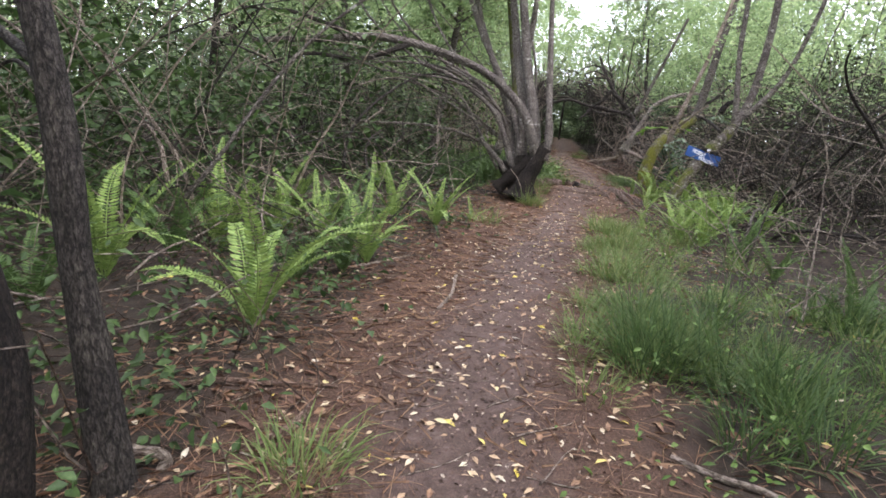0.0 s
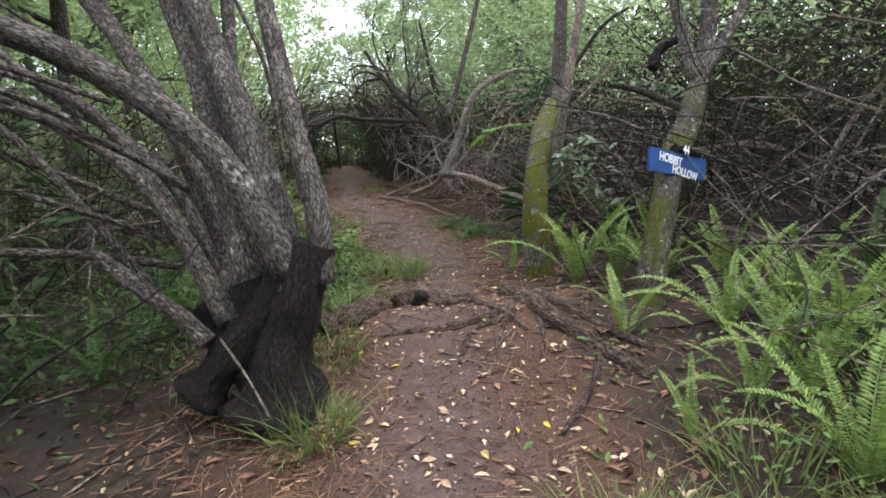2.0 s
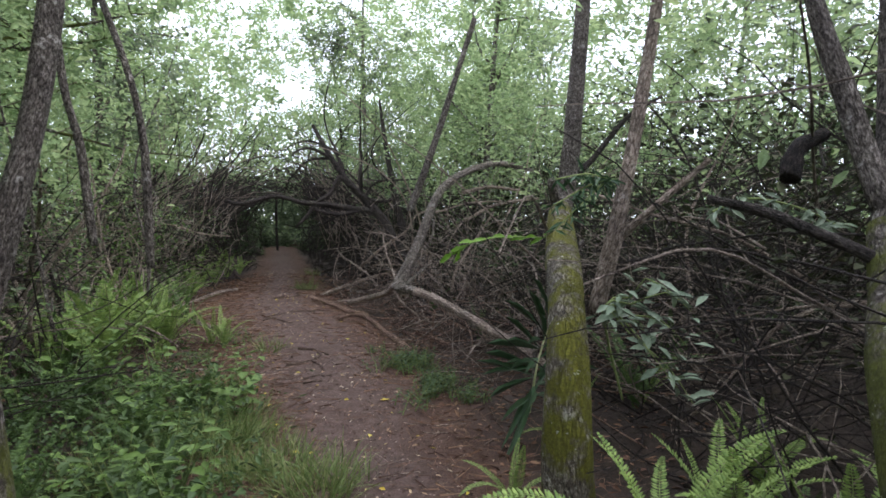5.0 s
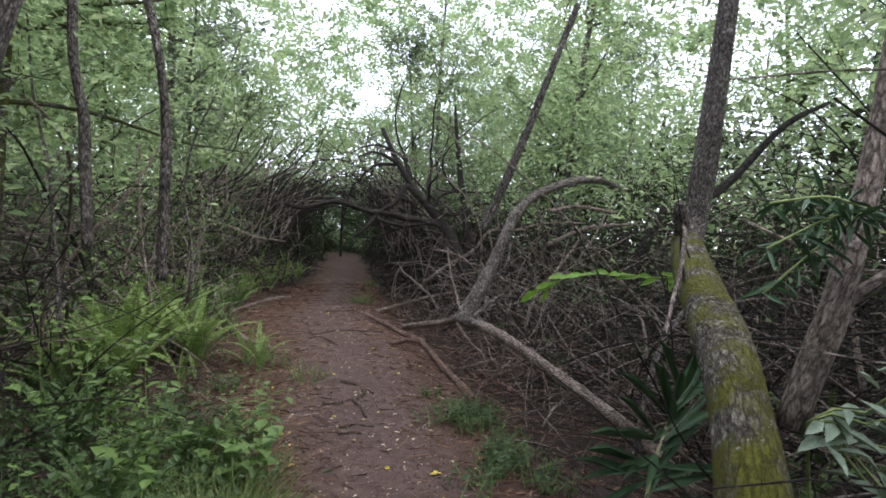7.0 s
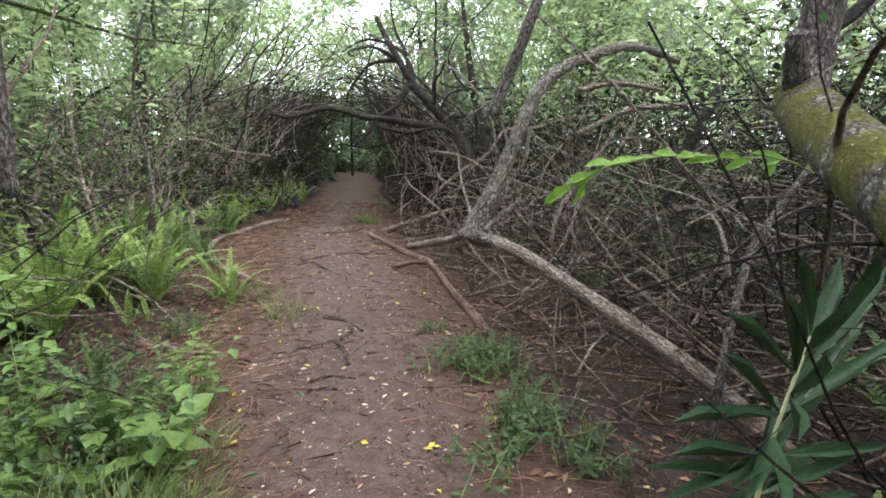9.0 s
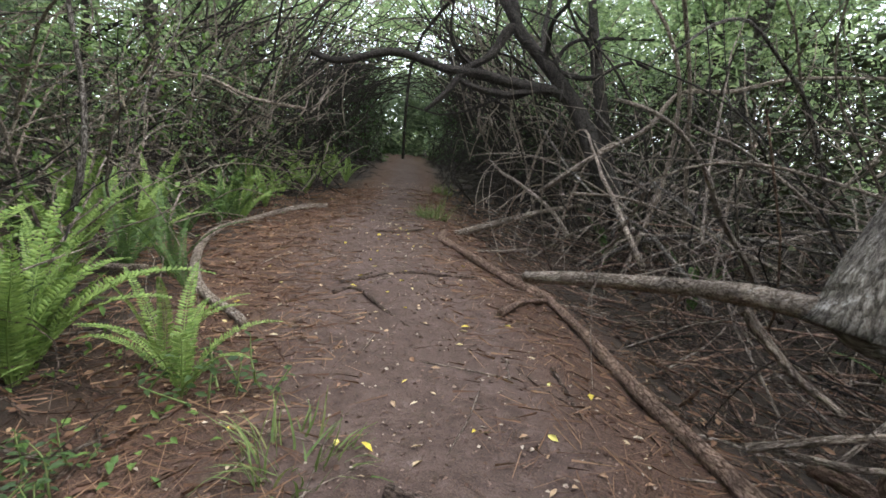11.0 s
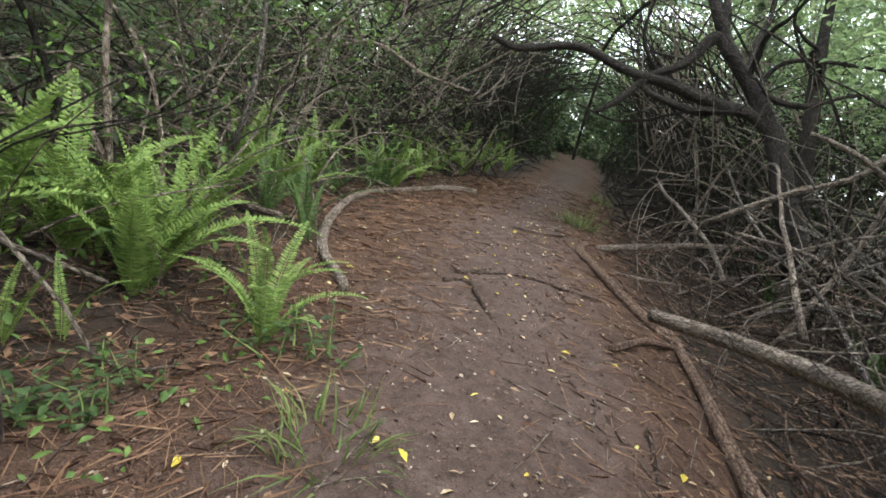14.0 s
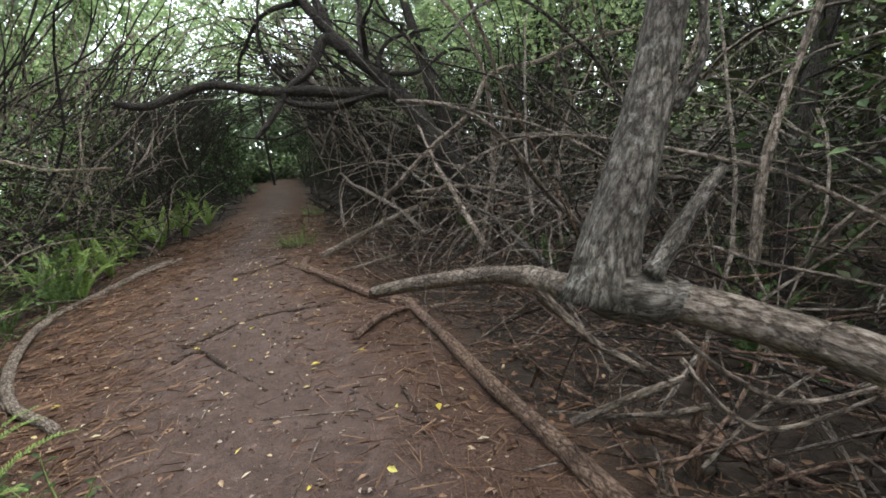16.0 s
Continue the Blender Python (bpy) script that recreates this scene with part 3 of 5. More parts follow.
tangle("brush", "thin dry twigs fallen in the litter beside ferns", 420, (-2.2, 0.6), (1.8, 7.0), 0.14, BROWN_TWIG, 147, (0.3, 1.1), (0.002, 0.005), side=-1, inset=0.02, upness=0.05)
# dry sticks lying flat on the heap
g = np.random.default_rng(51)
n = 260
hy = g.uniform(11, 18.3, n)
hx = way_x(hy) + way_half(hy) + 0.35 + 2.6 * g.random(n) ** 1.2
hz = ground_z(hx, hy) + 0.02 + 0.55 * g.random(n) ** 2 * np.clip((hx - way_x(hy) - way_half(hy)) / 1.5, 0, 1)
line = wander(np.stack([hx, hy, hz], 1), rand_dirs(n, g, 0.15), g.uniform(0.4, 1.5, n), 6, 0.10, (0, 0, 0), g)
line = line[(np.abs(line[:, :, 0] - way_x(line[:, :, 1])) > way_half(line[:, :, 1]) + 0.12).all(axis=1)]
line[:, :, 2] = np.maximum(line[:, :, 2], ground_z(line[:, :, 0], line[:, :, 1]) + 0.008)
rr = g.uniform(0.003, 0.008, (len(line), 1))
tagged(build("dead_sticks", [tubes(line, np.linspace(1, 0.6, 6)[None] * rr, 5)], REDWOOD), "heap of dry broken sticks lying beside the path", "sticks", kind="stuff")

# the roof of twigs over the far part of the path
g = np.random.default_rng(52)
n = 650
ay = g.uniform(17.5, 28, n)
sgn = np.where(g.random(n) < 0.5, -1, 1)
ax = way_x(ay) + sgn * (way_half(ay) + g.uniform(0.5, 1.6, n))
line = wander(np.stack([ax, ay, g.uniform(0.9, 2.0, n)], 1), np.stack([-sgn * 0.9, g.normal(size=n) * 0.5, g.uniform(0.2, 1.1, n)], 1), g.uniform(1.2, 2.8, n), 9, 0.2, (0, 0, -0.045), g)
low = (np.abs(line[:, :, 0] - way_x(line[:, :, 1])) < way_half(line[:, :, 1]) + 0.1) & (line[:, :, 2] < 1.75)
line = line[~low.any(axis=1)]
# the tunnel's shade is put into the colour of these twigs
tagged(build("brush", [tubes(line, np.linspace(1, 0.4, 9)[None] * g.uniform(0.004, 0.014, (len(line), 1)), 5)], TWIG_SHADE), "twigs arching over the path into a tunnel, coloured dark for shade", "brush", kind="stuff")

# leaf cover among the brush and low shrubs


def leaf_cover(name, label, count, xr, yr, zr, mat, seed, size=(0.03, 0.07), side=0, inset=0.5, clump=60, spread=(0.22, 0.22, 0.14)):
    g = np.random.default_rng(seed)
    nc = max(1, count // clump)
    x, y = g.uniform(*xr, nc), g.uniform(*yr, nc)
    off = x - way_x(y)
    ok = (np.abs(off) > way_half(y) + inset) & ((off * side >= 0) if side else True)
    x, y = x[ok], y[ok]
    c = np.stack([x, y, ground_z(x, y) + g.uniform(*zr, len(x))], 1)
    p = np.repeat(c, clump, axis=0) + g.normal(size=(len(c) * clump, 3)) * np.array(spread)
    p[:, 2] = np.maximum(p[:, 2], ground_z(p[:, 0], p[:, 1]) + 0.02)
    m = len(p)
    ob = build(name, [leaves(p, rand_dirs(m, g, 0.5), rand_dirs(m, g) + (0, 0, 1.5), g.uniform(*size, m), g.uniform(*size, m) * 0.5)], mat, smooth=False)
    return tagged(ob, label, "foliage", kind="stuff")


leaf_cover("undergrowth", "green leaves of low undergrowth on the bank", 9000, (-2.1, 3.9), (9.2, 12.4), (0.02, 0.32), HERB, 61, side=-1, inset=0.15)
leaf_cover("undergrowth", "green leaves of low plants under ferns", 9000, (-3.4, 0.9), (1.5, 8.0), (0.0, 0.22), HERB, 81, (0.03, 0.08), -1, 0.45, 30)
leaf_cover("undergrowth", "small green and yellowish weeds among grass", 5200, (0.9, 5.0), (1.5, 8.0), (0.0, 0.16), HERB_LIGHT, 82, (0.02, 0.05), 1, 0.25, 26)
leaf_cover("undergrowth", "dull green leaves among brush", 11000, (-4.3, 3.9), (12.0, 25.6), (0.2, 1.8), CANOPY_BLUE, 62, side=-1, inset=0.9)
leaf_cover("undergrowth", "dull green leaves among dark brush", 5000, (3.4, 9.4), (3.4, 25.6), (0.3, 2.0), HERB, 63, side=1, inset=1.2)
leaf_cover("undergrowth", "dull green leaves and vines on the bank", 5500, (-0.5, 3.9), (13.2, 20.0), (0.05, 1.5), HERB_LIGHT, 83, (0.03, 0.07), -1, 0.55, 40)
leaf_cover("foliage_screen", "bright green shrub foliage above brush, paled for haze", 26000, (-6.0, 3.8), (11.1, 29.0), (1.5, 3.6), CANOPY, 64, (0.05, 0.10), -1, 0.9)
leaf_cover("foliage_screen", "bright green shrub foliage above dark brush", 18000, (4.3, 11.9), (9.4, 30.7), (1.9, 4.0), CANOPY, 65, (0.05, 0.10), 1, 0.7)
leaf_cover("foliage_screen", "green shrub foliage over a tunnel of branches", 26000, (-1.0, 13.0), (20.0, 36.0), (2.2, 7.0), CANOPY, 66, (0.06, 0.12), 0, 0.0)
leaf_cover("canopy", "broken leafy canopy overhead with gaps of white sky", 22000, (-9.0, 15.0), (6, 34), (3.6, 7.0), CANOPY, 67, (0.05, 0.10), 0, 0.0, 60, (0.5, 0.5, 0.35))
leaf_cover("undergrowth", "leafy scrub closing the end of the path, green darkened for shade", 9000, (4, 16), (30, 37), (0.0, 3.2), HERB, 68, (0.08, 0.16), 0, 0.5)
# the low green stands in for shade behind the ferns
leaf_cover("understory", "leafy understory behind the ferns, green darkened for shade", 20000, (-9.0, 0.4), (1.0, 12.5), (0.0, 2.2), HERB, 70, (0.08, 0.17), -1, 2.2, 40, (0.35, 0.35, 0.25))
leaf_cover("understory", "dull leafy understory closing the wood beside the path", 28000, (-9.0, 0.9), (12.0, 34), (0.0, 2.4), CANOPY_BLUE, 71, (0.11, 0.24), -1, 2.6, 40)
# dark leaf colour here stands in for the shade behind the brush
leaf_cover("understory", "leafy understory closing the wood beside the path, leaf colour darkened for shade", 46000, (8.0, 19.0), (2.0, 36), (0.0, 3.6), SCRUB_SHADE, 72, (0.12, 0.25), 1, 5.0, 40, (0.4, 0.4, 0.3))
leaf_cover("understory", "dull green leaves among the dark thicket", 11000, (5.5, 11.0), (5.0, 26), (1.7, 3.6), CANOPY_BLUE, 86, (0.05, 0.10), 1, 1.8, 45, (0.35, 0.35, 0.3))
# dark leaves fill the gaps where the thicket is only in shade
leaf_cover("understory", "small-leaved scrub inside the thicket, leaf colour darkened for shade", 20000, (5.6, 10.5), (5.0, 22), (0.1, 1.8), SCRUB_SHADE, 87, (0.05, 0.11), 1, 2.0, 45, (0.3, 0.3, 0.25))
leaf_cover("understory", "leafy scrub at the end of the path, green darkened for shade", 12000, (3.0, 16.0), (28, 36), (0.0, 3.0), HERB, 73, (0.12, 0.24), 0, 0.6)
leaf_cover("foliage_screen", "bright green shrub foliage rising behind the brush", 50000, (-10, 3.0), (8, 34), (2.0, 6.0), CANOPY, 74, (0.06, 0.12), -1, 1.6, 60, (0.45, 0.45, 0.35))
leaf_cover("foliage_screen", "bright green shrub foliage rising behind the brush", 40000, (5.5, 16), (6, 34), (1.8, 6.0), CANOPY, 75, (0.06, 0.13), 1, 1.6, 60, (0.45, 0.45, 0.35))
leaf_cover("understory", "dense dark scrub closing the end of the path", 30000, (1.0, 17.0), (34.0, 39.0), (-0.1, 3.2), CANOPY_BLUE, 76, (0.15, 0.30), 0, -9.0, 40)
leaf_cover("canopy", "leafy boughs meeting high over the path", 24000, (-2.0, 13.0), (18.0, 36.0), (3.4, 9.0), CANOPY, 77, (0.07, 0.14), 0, -9.0, 80)
leaf_cover("canopy", "leafy boughs over the tunnel of branches", 5000, (2.5, 10.0), (19.5, 29.0), (2.3, 3.6), CANOPY, 78, (0.05, 0.10), 0, -9.0, 60)
leaf_cover("canopy", "high leafy crowns closing over the far path", 52000, (-8.0, 20.0), (22.0, 40.0), (4.0, 13.0), CANOPY, 79, (0.12, 0.26), 0, -9.0, 60)

# boughs added out of view, above and behind the start, to dim the ground
leaf_cover("canopy", "unseen leafy boughs added overhead to shade the path's beginning", 6000, (-4.0, 6.0), (-5.0, 2.5), (3.2, 5.5), CANOPY, 80, (0.07, 0.14), 0, -9.0, 60, (0.5, 0.5, 0.3))
leaf_cover("undergrowth", "fine dark green weeds and fern tips on the bank", 15000, (0.4, 3.9), (9.6, 12.6), (0.03, 0.30), HERB, 84, (0.018, 0.042), -1, 0.12, 45, (0.13, 0.13, 0.10))
leaf_cover("undergrowth", "sparse weeds among needles beneath ferns", 420, (1.8, 3.3), (12.9, 14.6), (0.0, 0.06), HERB_LIGHT, 85, (0.02, 0.05), -1, 0.05, 14, (0.10, 0.10, 0.03))

leaf_cover("canopy", "leafy boughs high over the thicket", 15000, (6.0, 13.0), (9.0, 21.0), (3.0, 7.0), CANOPY, 89, (0.06, 0.12), 1, 1.5, 60, (0.5, 0.5, 0.4))
# canopy added over the left side only to cast shade on the ferns
leaf_cover("canopy", "low leafy boughs added overhead to shade the ferns", 8000, (-6.5, -0.9), (2.5, 9.5), (2.7, 4.6), CANOPY_BLUE, 88, (0.08, 0.15), -1, 0.6, 60, (0.5, 0.5, 0.3))

# ---- the leaning and standing trees beside the path ----


def tree_thing(name, label, stems, group=""):
    """A tree of separate stems: (part name, points, thick, thin, material, root flare)."""
    ob = thing(name, (0, 0, 0), label, "tree", group)
    for i, (part_name, pts, r0, r1, mat, flare) in enumerate(stems):
        if part_name == "stem" and pts[-1][2] > 1.6:
            end, way = np.array(pts[-1]), unit(np.array(pts[-1]) - np.array(pts[-2]))
            way = unit(way + (0, 0, 0.35))
            pts = [*pts, tuple(end + way * 1.2), tuple(end + unit(way + (0.1, 0.05, 0.3)) * 2.8)]
            r1 = r1 * 0.6
        build(part_name, [stem(pts, r0, r1, 30, 14, 0.05, flare, 100 + i)], mat, ob)
    return ob


fork_tree = tree_thing("multi_stemmed_tree", "grey many-stemmed tree leaning from a dark stump beside the path", [
    ("stump", [(1.641, 8.574, 0.066), (1.713, 8.596, 0.298), (1.81, 8.587, 0.526), (1.916, 8.568, 0.771)], 0.135, 0.085, DARK_WOOD, 0.10),
    ("stump", [(1.363, 8.766, 0.166), (1.545, 8.701, 0.355), (1.715, 8.649, 0.532), (1.811, 8.642, 0.684)], 0.085, 0.08, DARK_WOOD, 0.05),
    ("stump", [(1.74, 8.60, -0.06), (1.63, 8.72, 0.18), (1.53, 8.84, 0.36), (1.43, 8.95, 0.48)], 0.15, 0.085, DARK_WOOD, 0.06),
    ("stump", [(1.76, 8.62, -0.06), (1.71, 8.70, 0.28), (1.66, 8.79, 0.62)], 0.17, 0.11, DARK_WOOD, 0.06),
    ("limb", [(1.80, 8.60, 0.66), (1.74, 8.60, 0.86), (1.551, 8.667, 1.251), (1.133, 8.772, 1.613), (0.699, 8.809, 1.795), (0.046, 8.835, 1.952), (-0.468, 8.756, 1.972), (-1.028, 8.659, 1.884), (-1.453, 8.544, 1.826), (-1.852, 8.332, 1.754)], 0.068, 0.034, BARK, 0.0),
    ("limb", [(0.045, 8.831, 1.938), (-0.591, 8.616, 1.679), (-1.167, 8.271, 1.659), (-1.663, 7.953, 1.452)], 0.035, 0.012, BARK_DARK, 0.0),
    ("limb", [(-0.875, 8.936, 2.036), (-1.491, 8.91, 2.19), (-2.13, 8.85, 2.191)], 0.035, 0.015, BARK_DARK, 0.0),
    ("stem", [(1.789, 8.625, 0.571), (1.802, 8.73, 0.843), (1.765, 8.931, 1.235), (1.709, 9.189, 1.63), (1.643, 9.498, 2.231)], 0.092, 0.075, BARK, 0.0),
    ("stem", [(1.913, 8.561, 0.607), (1.95, 8.569, 0.835), (1.943, 8.698, 1.181), (1.943, 8.869, 1.508), (1.945, 9.146, 2.097)], 0.058, 0.048, BARK, 0.0),
    ("stem", [(1.641, 8.784, 0.566), (1.66, 8.975, 1.021), (1.616, 9.319, 1.605), (1.529, 9.709, 2.31)], 0.080, 0.06, BARK, 0.0),
    ("stem", [(1.673, 8.78, 0.611), (1.519, 9.178, 1.223), (1.3, 9.59, 1.771), (1.009, 10.056, 2.418)], 0.06, 0.04, BARK, 0.0),
    ("stem", [(1.596, 8.71, 0.366), (1.547, 8.755, 0.467), (1.424, 8.889, 0.816), (1.257, 9.04, 1.158), (0.99, 9.211, 1.395), (0.625, 9.424, 1.624), (0.101, 9.7, 1.83)], 0.045, 0.026, BARK, 0.0),
    ("stem", [(1.579, 8.88, 0.452), (1.572, 8.918, 0.604), (1.484, 9.017, 0.866), (1.397, 9.11, 1.109), (1.191, 9.256, 1.353), (0.892, 9.452, 1.635)], 0.040, 0.022, BARK, 0.0),
    ("broken_stem", [(1.436, 8.695, 0.408), (1.345, 8.763, 0.534), (1.225, 8.843, 0.652), (1.079, 8.943, 0.81)], 0.038, 0.030, BARK, 0.0),
    ("stem", [(1.367, 8.959, 0.396), (1.192, 9.105, 0.695), (1.001, 9.266, 1.033), (0.827, 9.404, 1.306), (0.575, 9.573, 1.558), (0.089, 9.877, 1.959)], 0.024, 0.014, BARK, 0.0),
    ("stem", [(1.521, 8.726, 0.469), (1.294, 9.126, 1.184), (0.995, 9.364, 1.558), (0.511, 9.607, 1.814)], 0.04, 0.02, BARK, 0.0),
    ("stem", [(1.59, 8.81, 0.501), (1.489, 9.369, 1.228), (1.273, 9.833, 1.855), (1.027, 10.343, 2.64)], 0.06, 0.045, BARK, 0.0),
    ("stem", [(1.902, 10.04, 0.226), (1.825, 10.235, 0.926), (1.767, 10.447, 1.482), (1.628, 10.818, 2.507)], 0.085, 0.07, BARK_SOME, 0.0),
    ("stem", [(1.605, 10.884, 0.454), (1.775, 11.005, 1.124), (1.935, 11.128, 1.773), (2.041, 11.304, 2.604)], 0.075, 0.06, BARK, 0.0),
])
g = np.random.default_rng(901)
for i in range(7):
    start = np.array([[g.uniform(1.0, 1.55), g.uniform(8.85, 9.5), g.uniform(0.5, 1.5)]])
    head = np.array([[-1.0, g.normal() * 0.25 - 0.1, g.uniform(0.25, 1.0)]])
    line = wander(start, head, np.array([g.uniform(2.2, 4.2)]), 12, 0.09, (-0.02, -0.015, -0.075), g)[0]
    line = line[line[:, 2] > 0.5]
    if len(line) > 4:
        r = g.uniform(0.010, 0.022)
        build("limb", [stem([tuple(p) for p in line], r, r * 0.35, 24, 8, 0.06, 0.0, 910 + i)], BARK, fork_tree)
# crown leaves added above the stems to shade the herbs on the bank
n = 9000
centre = np.stack([g.uniform(-0.3, 2.3, 150), g.uniform(9.3, 12.2, 150), g.uniform(3.1, 5.2, 150)], 1)
p = np.repeat(centre, 60, axis=0) + g.normal(size=(n, 3)) * np.array([0.35, 0.35, 0.25])
build("crown", [leaves(p, rand_dirs(n, g, 0.6), rand_dirs(n, g) + (0, 0, 1.2), g.uniform(0.06, 0.13, n), g.uniform(0.03, 0.06, n))], CANOPY, fork_tree, "loose bright green crown", False)
moss_tree = tree_thing("mossy_tree", "bent leaning tree thickly covered in yellow-green moss and pale lichen", [
    ("trunk", [(3.78, 9.70, -0.12), (3.79, 9.72, 0.15), (3.82, 9.76, 0.45), (3.93, 9.88, 0.76), (4.2, 10.18, 0.98), (4.55, 10.6, 1.13), (4.9, 11.0, 1.27), (5.16, 11.28, 1.36)], 0.100, 0.085, BARK_MOSS, 0.05),
    ("stem", [(5.10, 11.22, 1.33), (5.24, 11.3, 1.55), (5.3, 11.3, 1.95), (5.42, 11.35, 2.6), (5.6, 11.45, 3.6)], 0.085, 0.055, BARK, 0.0),
    ("stem", [(4.177, 9.951, 0.858), (4.228, 9.871, 1.276), (4.372, 9.89, 1.723), (4.62, 9.974, 2.396)], 0.040, 0.034, DEAD, 0.0),
    ("branch", [(5.25, 11.3, 1.6), (5.5, 11.3, 1.75), (5.8, 11.2, 2.1), (6.2, 11.2, 2.3)], 0.03, 0.014, BARK_DARK, 0.0),
    ("broken_stub", [(5.12, 11.25, 1.36), (5.02, 11.2, 1.5), (4.98, 11.17, 1.58)], 0.05, 0.03, BARK, 0.0),
    ("branch", [(4.29, 9.926, 1.195), (4.376, 9.797, 1.344), (4.549, 9.628, 1.56)], 0.02, 0.012, DEAD, 0.0),
])
sign_tree = tree_thing("signpost_tree", "grey leaning tree with mossy foot and lichen carrying a blue sign", [
    ("trunk", [(3.60, 8.42, -0.1), (3.66, 8.46, 0.1), (3.80, 8.55, 0.35), (4.17, 8.76, 0.83), (4.44, 8.88, 1.06), (4.64, 8.98, 1.25)], 0.088, 0.072, BARK_SOME, 0.04),
    ("stem", [(4.58, 8.95, 1.18), (4.72, 9.01, 1.4), (4.85, 9.06, 1.7), (4.93, 9.1, 2.15), (4.97, 9.12, 2.8), (5.0, 9.2, 3.6)], 0.066, 0.05, BARK, 0.0),
    ("stem", [(4.70, 9.0, 1.36), (4.95, 9.0, 1.6), (5.2, 8.95, 2.0), (5.4, 8.9, 2.7)], 0.042, 0.03, BARK, 0.0),
    ("stem", [(4.66, 9.0, 1.32), (4.68, 9.15, 1.75), (4.68, 9.3, 2.3), (4.7, 9.4, 3.2)], 0.045, 0.035, BARK, 0.0),
    ("branch", [(4.5, 8.9, 1.12), (4.48, 9.05, 1.2), (4.42, 9.3, 1.32), (4.35, 9.5, 1.38)], 0.026, 0.018, BARK_DARK, 0.0),
    ("branch", [(4.585, 9.303, 1.453), (4.668, 9.32, 1.576), (4.818, 9.293, 1.643)], 0.040, 0.028, DARK_WOOD, 0.0),
])
knee_tree = tree_thing("fallen_leaning_tree", "half-fallen grey tree with a knee bent above the brush", [
    ("fallen_trunk", [(5.08, 11.0, 0.02), (4.98, 11.5, 0.25), *[(4.774, 12.512, 0.543), (4.775, 12.642, 0.556), (4.763, 12.767, 0.573), (4.71, 12.916, 0.599)]], 0.038, 0.038, DEAD, 0.0),
    ("knee", [(4.728, 12.895, 0.598), (4.67, 12.94, 0.611), (4.627, 13.0, 0.624), (4.636, 13.035, 0.695)], 0.045, 0.068, KNEE_BARK, 0.0),
    ("trunk", [(4.613, 13.022, 0.592), (4.656, 13.028, 0.709), (4.751, 13.038, 0.861), (4.846, 13.053, 1.036), (4.936, 13.072, 1.216), (5.13, 13.12, 1.55), (5.37, 13.17, 1.73), (5.7, 13.22, 1.86), (6.1, 13.3, 1.93), (6.7, 13.5, 1.88)], 0.064, 0.028, KNEE_BARK, 0.03),
    ("limb", [(4.565, 13.059, 0.639), (4.716, 13.423, 0.564), (4.876, 13.889, 0.452), (4.89, 14.428, 0.328), (4.78, 14.907, 0.21)], 0.029, 0.038, DEAD, 0.0),
    ("broken_snag", [(4.665, 12.925, 0.662), (4.795, 12.923, 0.774), (4.918, 12.935, 0.845)], 0.022, 0.012, KNEE_BARK, 0.0),
    ("branch", [(4.912, 13.049, 0.981), (5.0, 13.033, 1.105), (5.05, 13.07, 1.288)], 0.014, 0.010, KNEE_BARK, 0.0),
])
arch_tree = tree_thing("dark_arching_tree", "dark crooked tree arching its boughs over the path", [
    ("trunk", [(6.682, 16.78, 0.26), (6.457, 17.069, 0.876), (6.35, 17.279, 1.273), (6.067, 17.438, 1.659), (5.788, 17.587, 2.0), (5.5, 17.78, 2.525), (5.30, 17.95, 3.0)], 0.105, 0.03, BARK_DARK, 0.03),
    ("bough", [(6.35, 17.279, 1.273), (6.129, 17.375, 1.453), (5.812, 17.461, 1.486), (5.391, 17.582, 1.561), (5.026, 17.679, 1.593), (4.551, 17.824, 1.712), (4.04, 17.92, 1.584), (3.771, 17.999, 1.639)], 0.065, 0.028, BARK_DARK, 0.0),
    ("bough", [(5.845, 17.549, 1.898), (5.681, 17.622, 2.039), (5.484, 17.606, 1.763), (5.233, 17.628, 1.593), (5.042, 17.62, 1.354), (4.848, 17.625, 1.172)], 0.06, 0.022, BARK_DARK, 0.0),
    ("bough", [(5.917, 17.432, 1.475), (5.66, 17.475, 1.385), (5.294, 17.578, 1.441), (5.134, 17.637, 1.526)], 0.05, 0.02, BARK_DARK, 0.0),
    ("bough", [(6.067, 17.438, 1.659), (6.282, 17.365, 1.959), (6.939, 17.035, 2.005)], 0.025, 0.012, BARK_DARK, 0.0),
])
g = np.random.default_rng(920)
for i in range(13):
    at = np.array([(6.2, 17.36, 1.47), (6.0, 17.47, 1.74), (5.75, 17.6, 2.05), (5.55, 17.74, 2.4), (6.85, 17.9, 1.9)][i % 5])
    way = np.array([[g.uniform(-1.0, 0.35), g.normal() * 0.35, g.uniform(-0.1, 0.8)]])
    line = wander(at[None], way, np.array([g.uniform(1.0, 2.3)]), 10, 0.26, (0, 0, -0.03), g)[0]
    if (line[:, 2] > 1.15).all():
        r = g.uniform(0.018, 0.036)
        build("bough", [stem([tuple(p) for p in line], r, r * 0.35, 22, 9, 0.10, 0.0, 930 + i)], BARK_DARK, arch_tree)
tree_thing("dark_leaning_tree", "dark slim tree leaning in the brush", [
    ("trunk", [(6.966, 17.497, 0.549), (6.868, 17.922, 1.88), (6.847, 18.259, 2.914), (6.86, 18.5, 3.7)], 0.085, 0.02, BARK_DARK, 0.02)])
tree_thing("dark_leaning_tree", "dark slim tree leaning in the brush", [
    ("trunk", [(6.562, 13.78, -0.179), (6.954, 13.944, 0.544), (7.741, 14.027, 1.787)], 0.055, 0.05, BARK_DARK, 0.02)])
